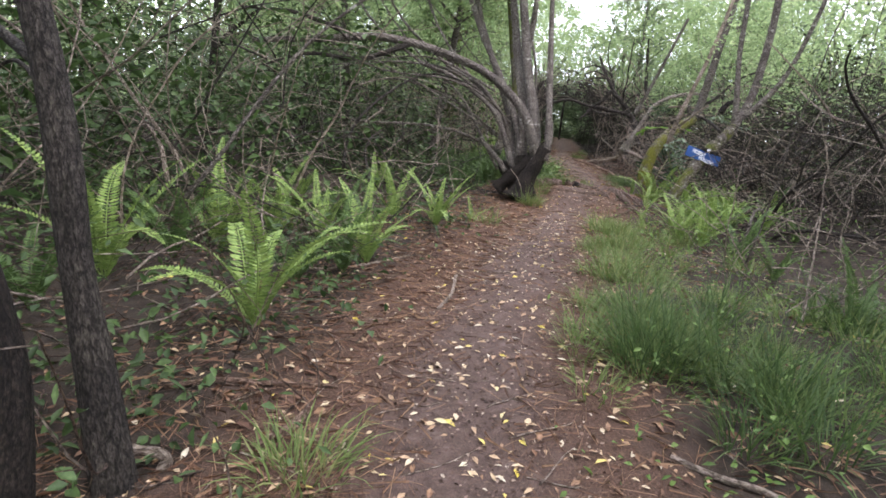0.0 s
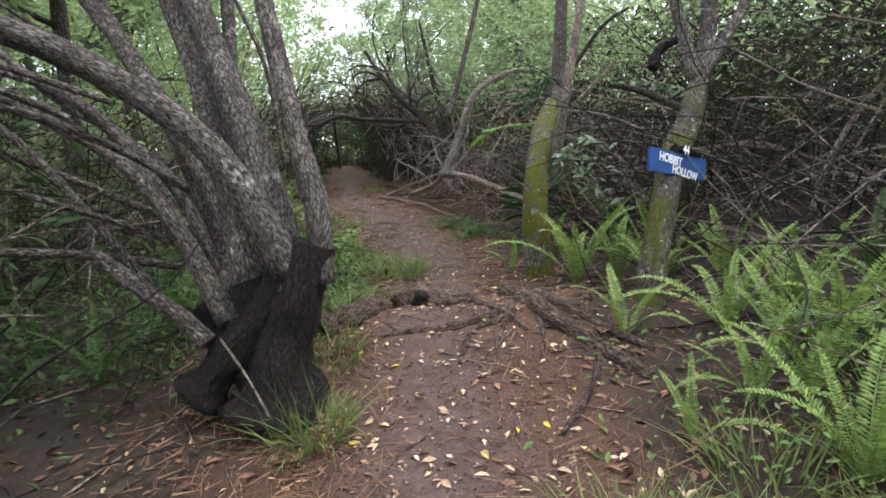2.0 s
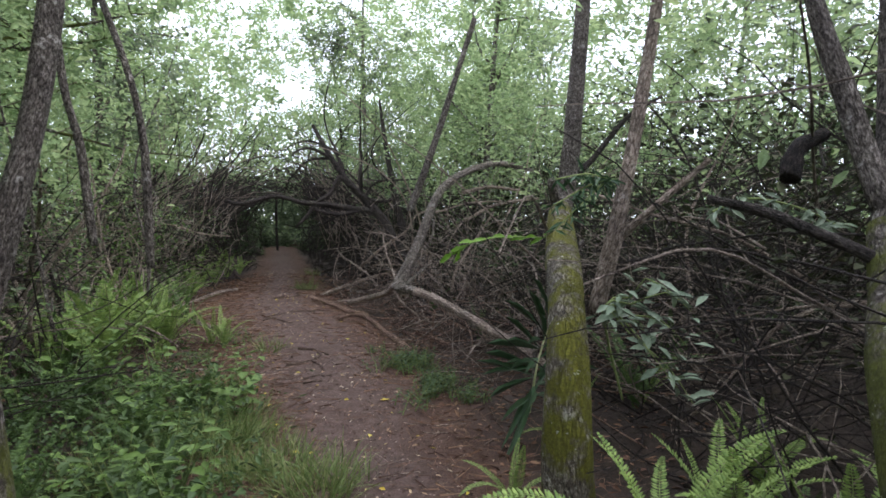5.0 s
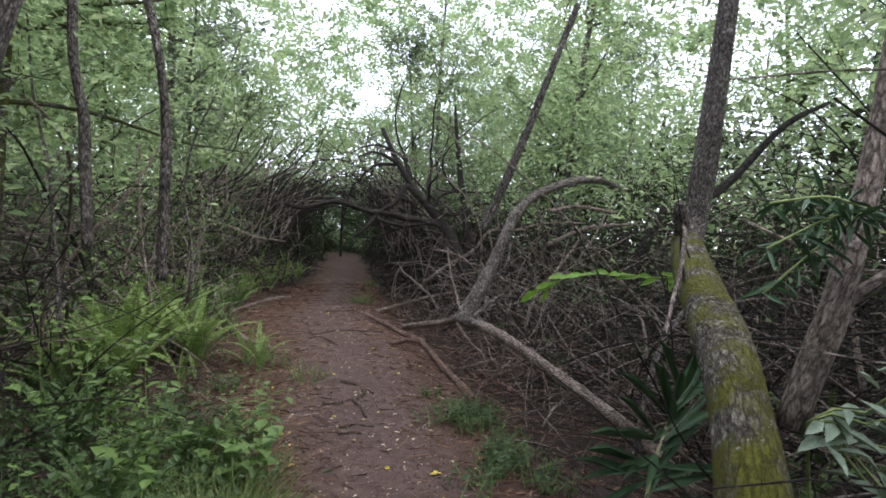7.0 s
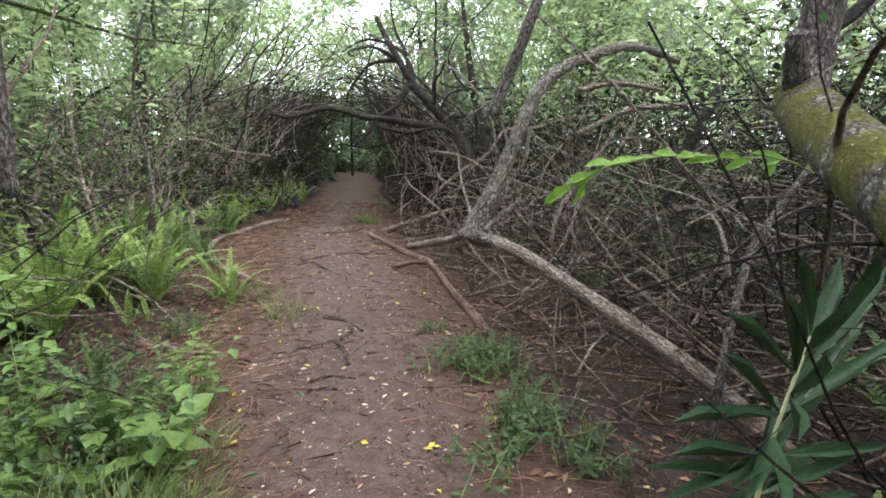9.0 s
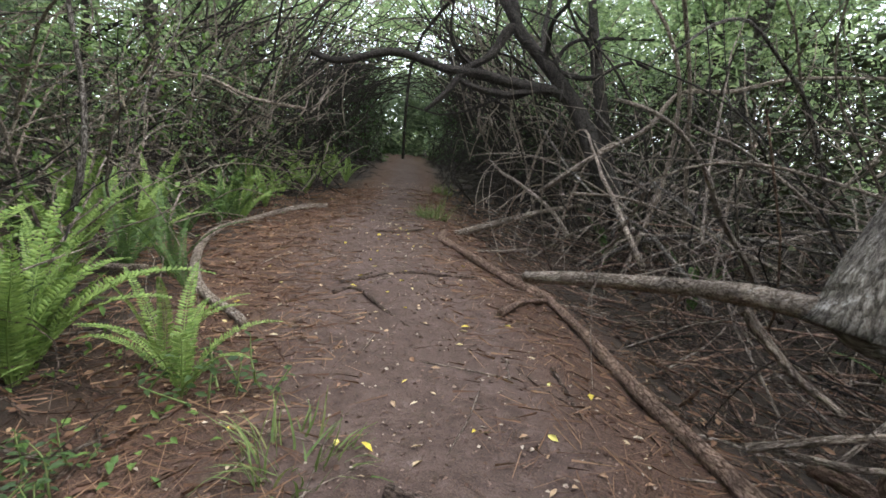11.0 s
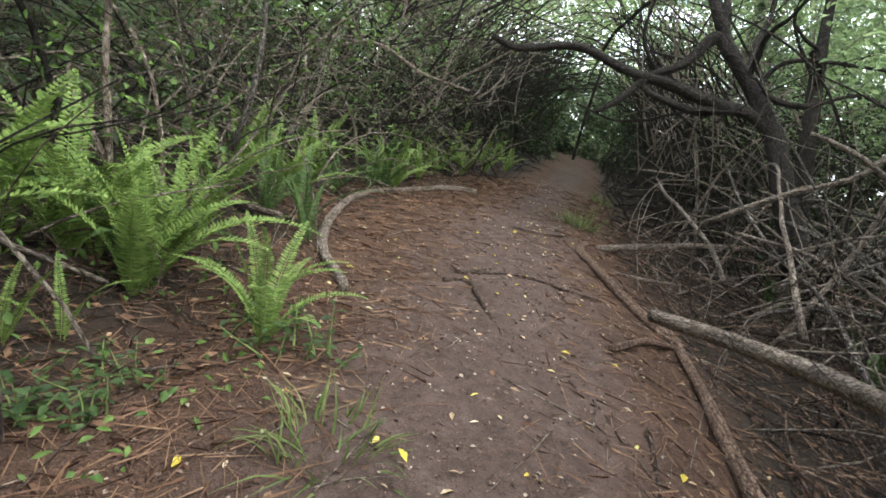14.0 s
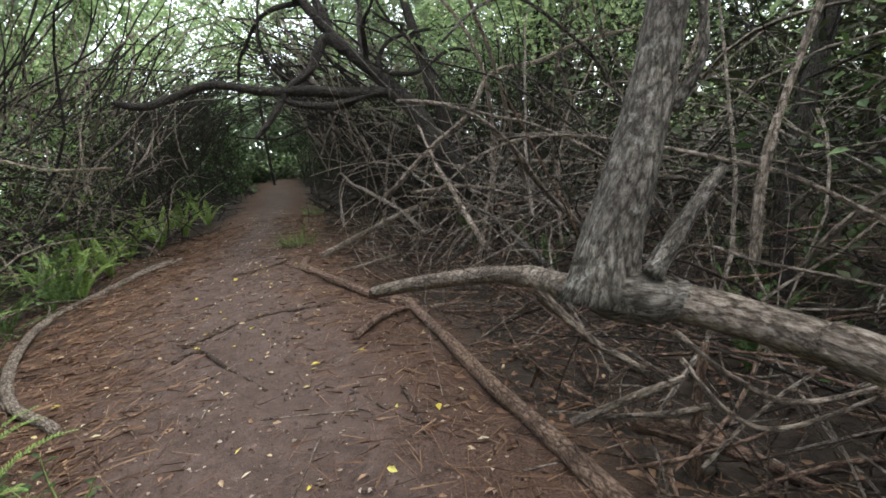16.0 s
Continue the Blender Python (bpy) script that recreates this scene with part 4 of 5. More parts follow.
tree_thing("bare_sapling", "thin bare post-like sapling at the path's far end", [
    ("trunk", [tuple(p) for p in ((9.0 * 0.852, 36.2 * 0.852, -0.1), (9.0 * 0.852, 36.2 * 0.852, 1.6), (9.1 * 0.852, 36.2 * 0.852, 3.4))], 0.05, 0.045, BARK_DARK, 0.0)])
dark_tree = tree_thing("dark_twin_tree", "dark twin-stemmed tree beside the path with dead twigs", [
    ("trunk", [(-0.558, 2.581, -0.223), (-0.593, 2.63, -0.037), (-0.675, 2.715, 0.271), (-0.759, 2.804, 0.602), (-0.84, 2.908, 0.986), (-0.978, 3.034, 1.443), (-1.141, 3.132, 1.789)], 0.064, 0.036, BARK_DARK, 0.03),
    ("trunk", [(-0.817, 2.47, -0.2), (-0.818, 2.515, -0.025), (-0.855, 2.614, 0.352), (-1.002, 2.711, 0.696), (-1.185, 2.776, 0.904)], 0.060, 0.045, DARK_WOOD, 0.03),
    ("branch", [(-0.869, 2.955, 1.161), (-1.295, 3.328, 1.314), (-1.84, 3.857, 1.53), (-2.545, 4.359, 1.945)], 0.02, 0.012, BARK_DARK, 0.0),
    ("branch", [(-1.061, 3.247, 1.054), (-1.398, 3.571, 1.204), (-1.782, 3.926, 1.125)], 0.012, 0.006, BARK_DARK, 0.0),
])
tree_thing("grey_sapling", "thin grey sapling among leafy brush", [("trunk", [(2.411, 12.208, 1.003), (2.382, 12.292, 2.041), (2.121, 12.682, 3.119)], 0.028, 0.02, BARK, 0.0)])
tree_thing("grey_sapling", "thin grey sapling among leafy brush", [("trunk", [(2.104, 12.0, 1.176), (2.054, 12.12, 1.783), (1.977, 12.222, 2.191), (1.917, 12.485, 3.069)], 0.026, 0.02, BARK, 0.0)])
tree_thing("grey_sapling", "pale slanting sapling in the brush", [("trunk", [(4.707, 12.941, 1.38), (4.968, 12.872, 2.066), (5.432, 12.852, 3.32)], 0.04, 0.025, BARK, 0.0)])
tree_thing("dark_sapling", "thin grey slanting sapling behind yellow-green leaves", [("trunk", [(4.86, 11.24, 0.0), (4.90, 11.27, 0.3), (5.025, 11.336, 0.6), (5.272, 11.465, 0.813), (5.666, 11.555, 1.103)], 0.017, 0.016, BARK, 0.0)])

# ---- fallen branches and roots ----


def laid(pts, lift):
    """The line let down onto the ground."""
    return [(x, y, float(ground_z(x, y)) + lift) for x, y, z in pts]


def branch_thing(name, label, category, pts, r0, r1, mat, group="", n=26):
    ob = build(name, [stem(pts, r0, r1, n, 10, 0.07, 0.0, len(bpy.data.objects))], mat)
    return tagged(ob, label, category, group)


FB = "fallen branches"
branch_thing("fallen_branch", "crooked red-brown branch with an elbow edging the path", "branch", laid([(5.002, 17.159, 0.024), (4.882, 16.877, 0.025), (4.887, 16.644, -0.0), (4.932, 16.089, -0.006), (5.051, 15.604, -0.001), (5.208, 15.333, -0.009)], 0.028), 0.030, 0.036, REDWOOD, FB)
branch_thing("fallen_branch", "long straight red-brown pole lying along the path's edge", "branch", laid([(5.16, 15.38, 0), (5.03, 14.72, 0), (4.90, 14.06, 0), (4.77, 13.40, 0), (4.655, 12.82, 0)], 0.028), 0.026, 0.036, REDWOOD, FB)
branch_thing("fallen_branch", "short brown stub lying against a branch", "branch", laid([(4.59, 14.782, -0.022), (4.836, 15.032, -0.007), (5.105, 15.23, 0.007)], 0.028), 0.022, 0.016, REDWOOD, FB)
branch_thing("fallen_branch", "brown dead limb lying on the brush heap", "branch", [(5.161, 17.29, 0.001), (5.57, 17.46, 0.071), (6.15, 17.593, 0.196), (6.781, 17.706, 0.292)], 0.035, 0.024, DEAD, FB)
branch_thing("fallen_branch", "thin pale stick lying on the heap", "branch", [(5.087, 16.67, -0.041), (5.377, 16.594, -0.014), (5.645, 16.526, 0.024)], 0.014, 0.010, DEAD, FB)
branch_thing("fallen_branch", "long pale thin branch slanting over brush", "branch", [(5.501, 15.802, 0.605), (5.782, 15.465, 0.613), (6.032, 15.105, 0.492), (6.177, 14.774, 0.38), (6.278, 14.457, 0.286)], 0.011, 0.008, DEAD, FB)
branch_thing("bowed_branch", "pale thin branch bowed high over the brush", "branch", [(5.526, 16.323, 0.55), (5.806, 15.975, 0.896), (6.065, 15.78, 1.105), (6.247, 15.708, 1.373), (6.562, 15.549, 1.411), (6.937, 15.394, 1.525), (7.411, 15.105, 1.558)], 0.022, 0.012, DEAD, FB)
branch_thing("fallen_branch", "curved grey branch half buried at the path's edge", "branch", laid([(3.295, 14.744, -0.011), (3.256, 14.867, 0.091), (3.062, 15.279, 0.074), (2.947, 16.02, 0.005), (2.959, 17.102, 0.015), (3.278, 18.098, 0.026), (3.721, 18.512, 0.014), (4.027, 18.646, -0.011)], 0.02), 0.024, 0.036, DEAD, FB)
branch_thing("fallen_branch", "pale broken stick end at the path's edge", "branch", [(3.813, 18.563, -0.053), (4.184, 18.694, -0.001)], 0.034, 0.030, DEAD, FB)
branch_thing("fallen_branch", "grey dead stick behind ferns", "branch", [(2.155, 15.808, 0.079), (2.503, 15.534, 0.105), (2.802, 15.281, 0.161)], 0.022, 0.018, DEAD, FB)
branch_thing("fallen_branch", "pale forked broken branch beside a dark trunk", "branch", [(-0.56, 2.655, -0.106), (-0.486, 2.727, 0.022), (-0.596, 2.703, 0.075)], 0.020, 0.016, DEAD, FB)
branch_thing("fallen_branch", "red-brown dry branch lying in needle duff", "branch", laid([(-0.682, 3.161, 0.017), (-0.495, 3.225, 0.017), (-0.279, 3.276, 0.017), (-0.028, 3.285, 0.017)], 0.012), 0.013, 0.008, REDWOOD, FB)
branch_thing("fallen_branch", "red-brown dry branch lying in needle duff", "branch", laid([(-0.108, 3.095, 0.017), (-0.158, 2.932, 0.017), (-0.247, 2.814, 0.017)], 0.012), 0.022, 0.018, REDWOOD, FB)
branch_thing("fallen_branch", "pale stick lying on the path's edge", "branch", laid([(0.571, 4.962, 0.017), (0.52, 4.597, 0.017), (0.422, 4.254, 0.017)], 0.012), 0.014, 0.010, DEAD, FB)
branch_thing("fallen_branch", "thin stick lying among fallen leaves", "branch", laid([(1.245, 2.919, 0.017), (1.363, 2.825, 0.017), (1.487, 2.748, 0.017), (1.6, 2.651, 0.017)], 0.012), 0.014, 0.012, DEAD, FB)
branch_thing("fallen_branch", "thin branch lying across litter at a fern's foot", "branch", laid([(-0.678, 5.082, 0.026), (-0.378, 4.953, 0.026), (-0.081, 5.034, 0.026), (0.224, 5.339, 0.026)], 0.012), 0.012, 0.009, DEAD, FB)
branch_thing("fallen_branch", "thin pale branch in the dark undergrowth", "branch", [(-0.694, 9.587, 0.28), (-0.131, 9.175, 0.102), (0.329, 8.904, -0.016)], 0.016, 0.010, DEAD, FB)
branch_thing("fallen_branch", "thin pale stick leaning on a dark stump", "branch", [(1.484, 8.542, 0.457), (1.544, 8.307, 0.374), (1.59, 8.165, 0.255)], 0.005, 0.004, DEAD, FB)
branch_thing("bowed_branch", "pale twig arching out of the brush", "branch", [(0.958, 16.938, 0.677), (1.448, 16.892, 0.997), (1.791, 16.85, 1.177), (2.13, 16.779, 1.23), (2.328, 16.712, 1.154), (2.457, 16.615, 0.877), (2.431, 16.542, 0.536)], 0.011, 0.006, DEAD, FB)
branch_thing("bowed_branch", "brown twig arching out of the brush", "branch", [(1.087, 16.831, 0.352), (1.661, 16.693, 0.371), (1.966, 16.615, 0.356), (2.165, 16.547, 0.274), (2.218, 16.516, 0.2)], 0.011, 0.007, DEAD, FB)
branch_thing("bowed_branch", "long twig drooping through the brush", "branch", [(3.663, 16.904, 1.071), (3.26, 17.014, 1.12), (2.83, 17.154, 1.265), (2.366, 17.234, 1.119), (1.875, 17.311, 0.929)], 0.012, 0.008, DEAD, FB)
branch_thing("drooping_branch", "long drooping branch in front of dark brush", "branch", [(4.803, 12.988, 0.484), (4.824, 12.859, 0.403), (4.898, 12.761, 0.356), (5.174, 12.664, 0.349)], 0.007, 0.006, DEAD, FB)
branch_thing("drooping_branch", "long drooping branch in front of dark brush", "branch", [(4.868, 13.027, 0.38), (4.835, 12.879, 0.307), (4.905, 12.789, 0.283), (5.173, 12.663, 0.342)], 0.006, 0.005, DEAD, FB)
branch_thing("bowed_branch", "grey arching branch in the brush", "branch", [(5.26, 13.086, 0.519), (5.33, 13.104, 0.745), (5.542, 13.159, 0.968), (5.897, 13.194, 1.369)], 0.016, 0.012, DEAD, FB)
branch_thing("bowed_branch", "grey branch slanting through brush", "branch", [(5.428, 13.079, 1.275), (5.885, 13.121, 1.447), (6.462, 13.096, 1.519)], 0.020, 0.014, DEAD, FB)
branch_thing("bowed_branch", "grey branch slanting through brush", "branch", [(5.454, 13.13, 1.579), (5.827, 13.183, 1.645), (6.262, 13.193, 1.615)], 0.022, 0.016, DEAD, FB)
for k, pts in enumerate([[(4.749, 13.322, 0.123), (4.877, 13.223, 0.191), (4.999, 13.124, 0.251)], [(5.029, 13.125, -0.093), (5.035, 13.123, 0.117), (5.068, 13.109, 0.336)], [(4.809, 13.292, 0.129), (4.954, 13.169, 0.134), (5.043, 13.081, 0.164)], [(4.909, 13.235, 0.109), (5.089, 13.071, 0.019), (5.3, 12.877, -0.129)], [(4.745, 13.417, 0.513), (4.826, 13.291, 0.368), (4.905, 13.182, 0.288)], [(5.105, 13.076, -0.131), (5.313, 12.932, -0.076), (5.565, 12.76, -0.043)]]):
    branch_thing("fallen_branch", "dead branch sunk in the brush heap", "branch", pts, (0.014, 0.022, 0.012, 0.035, 0.016, 0.025)[k], 0.011, (DEAD, REDWOOD, DEAD, REDWOOD, DEAD, ROOTW)[k], FB)

rotlog = thing("rotten_log", (0, 0, 0), "pale splintered rotten log lying among needles and weeds", "log")
for k, (dx, r, mat) in enumerate(((0.0, 0.017, DEAD), (0.022, 0.013, ROOTW), (-0.02, 0.012, REDWOOD))):
    build("splinter", [stem(laid([(2.90 + dx, 13.10, 0), (2.78 + dx, 13.24 + dx, 0), (2.62 + dx * 0.6, 13.45, 0), (2.50 + dx, 13.66, 0)], r * 0.5), r, r * 0.5, 22, 9, 0.3, 0, 740 + k)], mat, rotlog)

# long bare boughs arching out of the brush on both sides
def boughs(count, side, y0, y1, inset, seed):
    g = np.random.default_rng(seed)
    made = 0
    while made < count:
        y = g.uniform(y0, y1)
        x = float(way_x(y)) + side * (float(way_half(y)) + inset + g.uniform(0, 2.2))
        start = np.array([[x, y, float(ground_z(x, y)) + g.uniform(0, 0.5)]])
        head = np.array([[-side * g.uniform(-0.5, 0.8), g.normal() * 0.7, g.uniform(0.7, 1.6)]])
        line = wander(start, head, np.array([g.uniform(1.6, 3.4)]), 12, 0.13, (-side * 0.03, 0, -0.085), g)[0]
        over = np.abs(line[:, 0] - way_x(line[:, 1])) < way_half(line[:, 1]) + 0.1
        if (over & (line[:, 2] < 1.85)).any() or (line[:, 2] < -0.2).any():
            continue
        made += 1
        r = g.uniform(0.007, 0.022)
        mat = (BARK_DARK, DEAD, TWIG, BARK)[int(g.integers(0, 4))]
        branch_thing("bowed_branch", "bare bough arching out of the tangled brush", "branch", [tuple(p) for p in line], r, r * 0.35, mat, FB, 20)


boughs(70, 1, 10.8, 19.5, 0.8, 611)
boughs(54, -1, 13.2, 20.0, 0.8, 602)
boughs(18, -1, 3.5, 10.0, 1.3, 603)
boughs(16, 1, 5.0, 10.5, 1.6, 604)

rotten = thing("rotten_stump", (0, 0, 0), "low broken rotten stump with a red-brown crumbling top beside roots", "stump")
for k, (dx, dy, h, r, mat) in enumerate(((0, 0, 0.10, 0.080, DARK_WOOD), (0.06, 0.05, 0.12, 0.060, REDWOOD), (-0.05, 0.04, 0.08, 0.065, ROOTW), (0.03, -0.05, 0.06, 0.06, DARK_WOOD))):
    x, y = 2.52 + dx, 9.13 + dy
    z = float(ground_z(x, y))
    build("splinter", [stem([(x, y, z - 0.06), (x + dx * 0.2, y, z + h * 0.5), (x + dx * 0.5, y + dy * 0.3, z + h)], r, r * 0.55, 10, 10, 0.22, 0.03, 700 + k)], mat, rotten)

RG = "roots on the path"
roots = thing("tree_roots", (0, 0, 0), "dark bare roots humped across the trodden path", "roots")
for pts, r0, r1 in (
    ([(1.967, 9.031, 0.204), (2.16, 9.082, 0.204), (2.329, 9.169, 0.204)], 0.10, 0.07),
    ([(2.52, 9.20, 0), (2.62, 9.12, 0), (2.75, 9.0, 0), (2.84, 8.93, 0)], 0.075, 0.030),
    ([(3.05, 8.97, 0), (3.03, 8.66, 0), (3.04, 8.36, 0), (3.09, 8.12, 0), (3.12, 7.9, 0)], 0.055, 0.03),
    ([(3.09, 8.93, 0), (3.14, 8.62, 0), (3.20, 8.30, 0), (3.28, 8.02, 0)], 0.04, 0.018),
    ([(2.63, 9.03, 0), (2.80, 8.86, 0), (2.865, 8.64, 0), (2.86, 8.45, 0)], 0.026, 0.014),
    ([(2.22, 8.81, 0), (2.40, 8.76, 0), (2.553, 8.70, 0), (2.80, 8.69, 0), (2.96, 8.74, 0)], 0.014, 0.026),
    ([(2.87, 8.62, 0), (2.67, 8.62, 0), (2.55, 8.53, 0), (2.467, 8.44, 0)], 0.022, 0.010),
    ([(2.95, 8.72, 0), (2.80, 8.58, 0), (2.694, 8.47, 0), (2.63, 8.36, 0)], 0.018, 0.008),
    ([(3.0, 8.6, 0), (2.93, 8.42, 0), (2.80, 8.25, 0)], 0.018, 0.008),
    ([(3.42, 9.37, 0), (3.318, 9.09, 0), (3.275, 8.8, 0)], 0.02, 0.014),
    ([(3.11, 8.21, 0), (2.89, 8.0, 0), (2.59, 7.82, 0)], 0.022, 0.012),
):
    build("root", [stem(laid(pts, r0 * 0.12), r0, r1, 24, 10, 0.2, 0, len(bpy.data.objects))], ROOTW, roots)
for pts, r0, label in (
    ([(3.817, 15.42, 0.013), (4.002, 15.535, 0.013), (4.291, 15.66, 0.013), (4.53, 15.611, 0.013), (4.745, 15.572, 0.013)], 0.017, "dark thin root lying across the path"),
    ([(3.751, 15.222, 0.01), (3.892, 15.251, 0.01), (3.974, 14.919, 0.01), (4.081, 14.505, 0.01)], 0.014, "dark thin root lying across the path"),
    ([(3.711, 13.434, 0.026), (3.819, 13.321, 0.026), (3.895, 13.096, 0.026)], 0.022, "dark looped root worn bare on the path"),
    ([(3.465, 12.936, 0.026), (3.613, 12.954, 0.026), (3.7, 12.984, 0.026), (3.714, 12.806, 0.026), (3.695, 12.597, 0.026)], 0.020, "dark looped root worn bare on the path"),
    ([(3.716, 12.979, 0.026), (3.814, 13.092, 0.026), (3.83, 13.234, 0.026)], 0.018, "dark looped root worn bare on the path"),
    ([(3.473, 12.459, 0.01), (3.584, 12.451, 0.01), (3.686, 12.374, 0.01)], 0.014, "dark straight root crossing the path"),
    ([(3.444, 12.353, 0.01), (3.51, 12.345, 0.01), (3.58, 12.288, 0.01)], 0.016, "dark straight root crossing the path"),
    ([(4.336, 17.141, 0.013), (4.587, 17.169, 0.013), (4.877, 17.333, 0.013)], 0.018, "dark root crossing the path"),
    ([(4.551, 14.123, 0.013), (4.505, 13.903, 0.013), (4.449, 13.722, 0.013)], 0.010, "thin dry stick lying on the path"),
    ([(4.374, 14.252, 0.01), (4.427, 14.004, 0.01), (4.466, 13.834, 0.01)], 0.006, "thin dry stick lying on the path"),
):
    branch_thing("path_root", label, "root", laid(pts, r0 * 0.15), r0, r0 * 0.6, ROOTW, RG, 16)

# ---- the painted sign ----
TL, TR, BL = (Vector(p) for p in [(3.855, 8.635, 0.974), (4.375, 8.70, 0.845), (3.852, 8.624, 0.837)])
sign = thing("painted_sign", (0, 0, 0), "blue hand-painted board with white lettering hung on a tree", "sign")
ax, ay = (TR - TL).normalized(), (TL - BL).normalized()
an = ax.cross(ay).normalized()
ay = an.cross(ax)
sw, sh = (TR - TL).length, (TL - BL).length
sm = Matrix((ax, ay, an)).transposed().to_4x4()
sm.translation = BL
sign.matrix_world = sm


def board_mesh(w, h, d):
    bm = bmesh.new()
    bmesh.ops.create_cube(bm, size=1.0)
    for v in bm.verts:
        v.co = Vector(((v.co.x + 0.5) * w, (v.co.y + 0.5) * h, (v.co.z - 0.5) * d))
    bmesh.ops.bevel(bm, geom=bm.edges[:], offset=0.003, segments=2, affect="EDGES")
    me = bpy.data.meshes.new("board")
    bm.to_mesh(me)
    bm.free()
    me.materials.append(BLUE)
    return me


board = new("board", board_mesh(sw, sh, 0.018))
board.parent = sign


def lettering(text, size, x, y, turn, wide=1.0, lift=0.0015):
    """Hand-painted characters as thin meshes on the board."""
    cu = bpy.data.curves.new("lettering", "FONT")
    cu.body, cu.size, cu.extrude, cu.offset = text, size, 0.0008, 0.0018
    tmp = new("lettering_draft", cu)
    bpy.context.view_layer.update()
    me = bpy.data.meshes.new_from_object(tmp.evaluated_get(bpy.context.evaluated_depsgraph_get()))
    bpy.data.objects.remove(tmp)
    me.materials.clear()
    me.materials.append(WHITE)
    ob = new("lettering", me)
    ob.parent = board
    ob.matrix_local = pose(x, y, lift, 0, 0, turn) @ Matrix.Diagonal((wide, 1, 1, 1))
    return ob


lettering("HOBBIT", sh * 0.50, sw * 0.15, sh * 0.54, -4, 0.88)
lettering("HOLLOW", sh * 0.50, sw * 0.38, sh * 0.10, -6, 0.82)
lettering("44", sh * 0.55, sw * 0.50, sh * 0.96, -4, 0.80, 0.022)
build("backing_board", [stem([(sw * 0.42, sh * 1.12, -0.012), (sw * 0.65, sh * 1.13, -0.012), (sw * 0.86, sh * 1.12, -0.012)], sh * 0.2, sh * 0.19, 8, 8, 0.02)], DARK_WOOD, sign, "dark bark behind the numerals")

# ---- ferns ----


def frond_mesh(seed, bend, start, mat, pairs=40):
    """One sword-fern frond, a metre long: an arched midrib with paired leaflets."""
    g = np.random.default_rng(seed)
    s = np.linspace(0, 1, pairs + 4)
    th = start + bend * s**1.4
    dx, dz = np.sin(th), np.cos(th)
    x, z = np.concatenate([[0], np.cumsum(dx[:-1])]) / len(s), np.concatenate([[0], np.cumsum(dz[:-1])]) / len(s)
    y = 0.05 * np.sin(s * 3 + seed) * s
    line = np.stack([x, y, z], 1)
    rib = tubes(line[None], (0.006 * (1 - s * 0.8))[None], 4)
    i = np.arange(4, pairs + 4)
    si = (i - 4) / pairs
    ln = 0.082 * np.clip(1.25 * (1 - si) ** 0.55, 0.12, 1) * np.clip(0.55 + si * 3, 0, 1)
    tan = np.stack([dx[i], 0 * dx[i], dz[i]], 1)
    nrm = np.stack([-dz[i], 0 * dx[i], dx[i]], 1)
    blocks = [rib]
    for sg in (-1, 1):
        side = np.array([0, sg, 0]) + tan * 0.30 - nrm * -0.12 + g.normal(size=(pairs, 3)) * 0.07
        blocks.append(leaves(line[i], side, nrm * -1.0 + g.normal(size=(pairs, 3)) * 0.12, ln * g.uniform(0.88, 1.08, pairs), np.full(pairs, 0.021), 0.12))
    ob = build("frond", blocks, mat, smooth=False)
    me = ob.data
    bpy.data.objects.remove(ob)
    return me


FRONDS = {m: [frond_mesh(200 + i, b, s, mat) for i, (b, s) in enumerate(((0.75, 0.06), (1.15, 0.12), (0.5, 0.03), (1.5, 0.2)))] for m, mat in (("light", FERN), ("deep", FERN_SHADE))}


def fern(x, y, count, length, tone, seed, label, z=None, spread=(2, 42)):
    g = np.random.default_rng(seed)
    ob = thing("fern", (x, y, float(ground_z(x, y)) - 0.01 if z is None else z), label, "fern", "ferns")
    a0 = g.uniform(0, 360)
    for i in range(count):
        o = new("frond", FRONDS[tone][int(g.integers(0, 4))])
        o.parent = ob
        tip = g.uniform(*spread)
        s = length * g.uniform(0.85, 1.35)
        o.matrix_local = pose(0, 0, 0, 0, 0, a0 + i * 360 / count * 1.03 + g.normal() * 14) @ pose(0.01, 0, 0, 0, tip * 0.6, g.normal() * 8) @ Matrix.Scale(s, 4)
    return ob


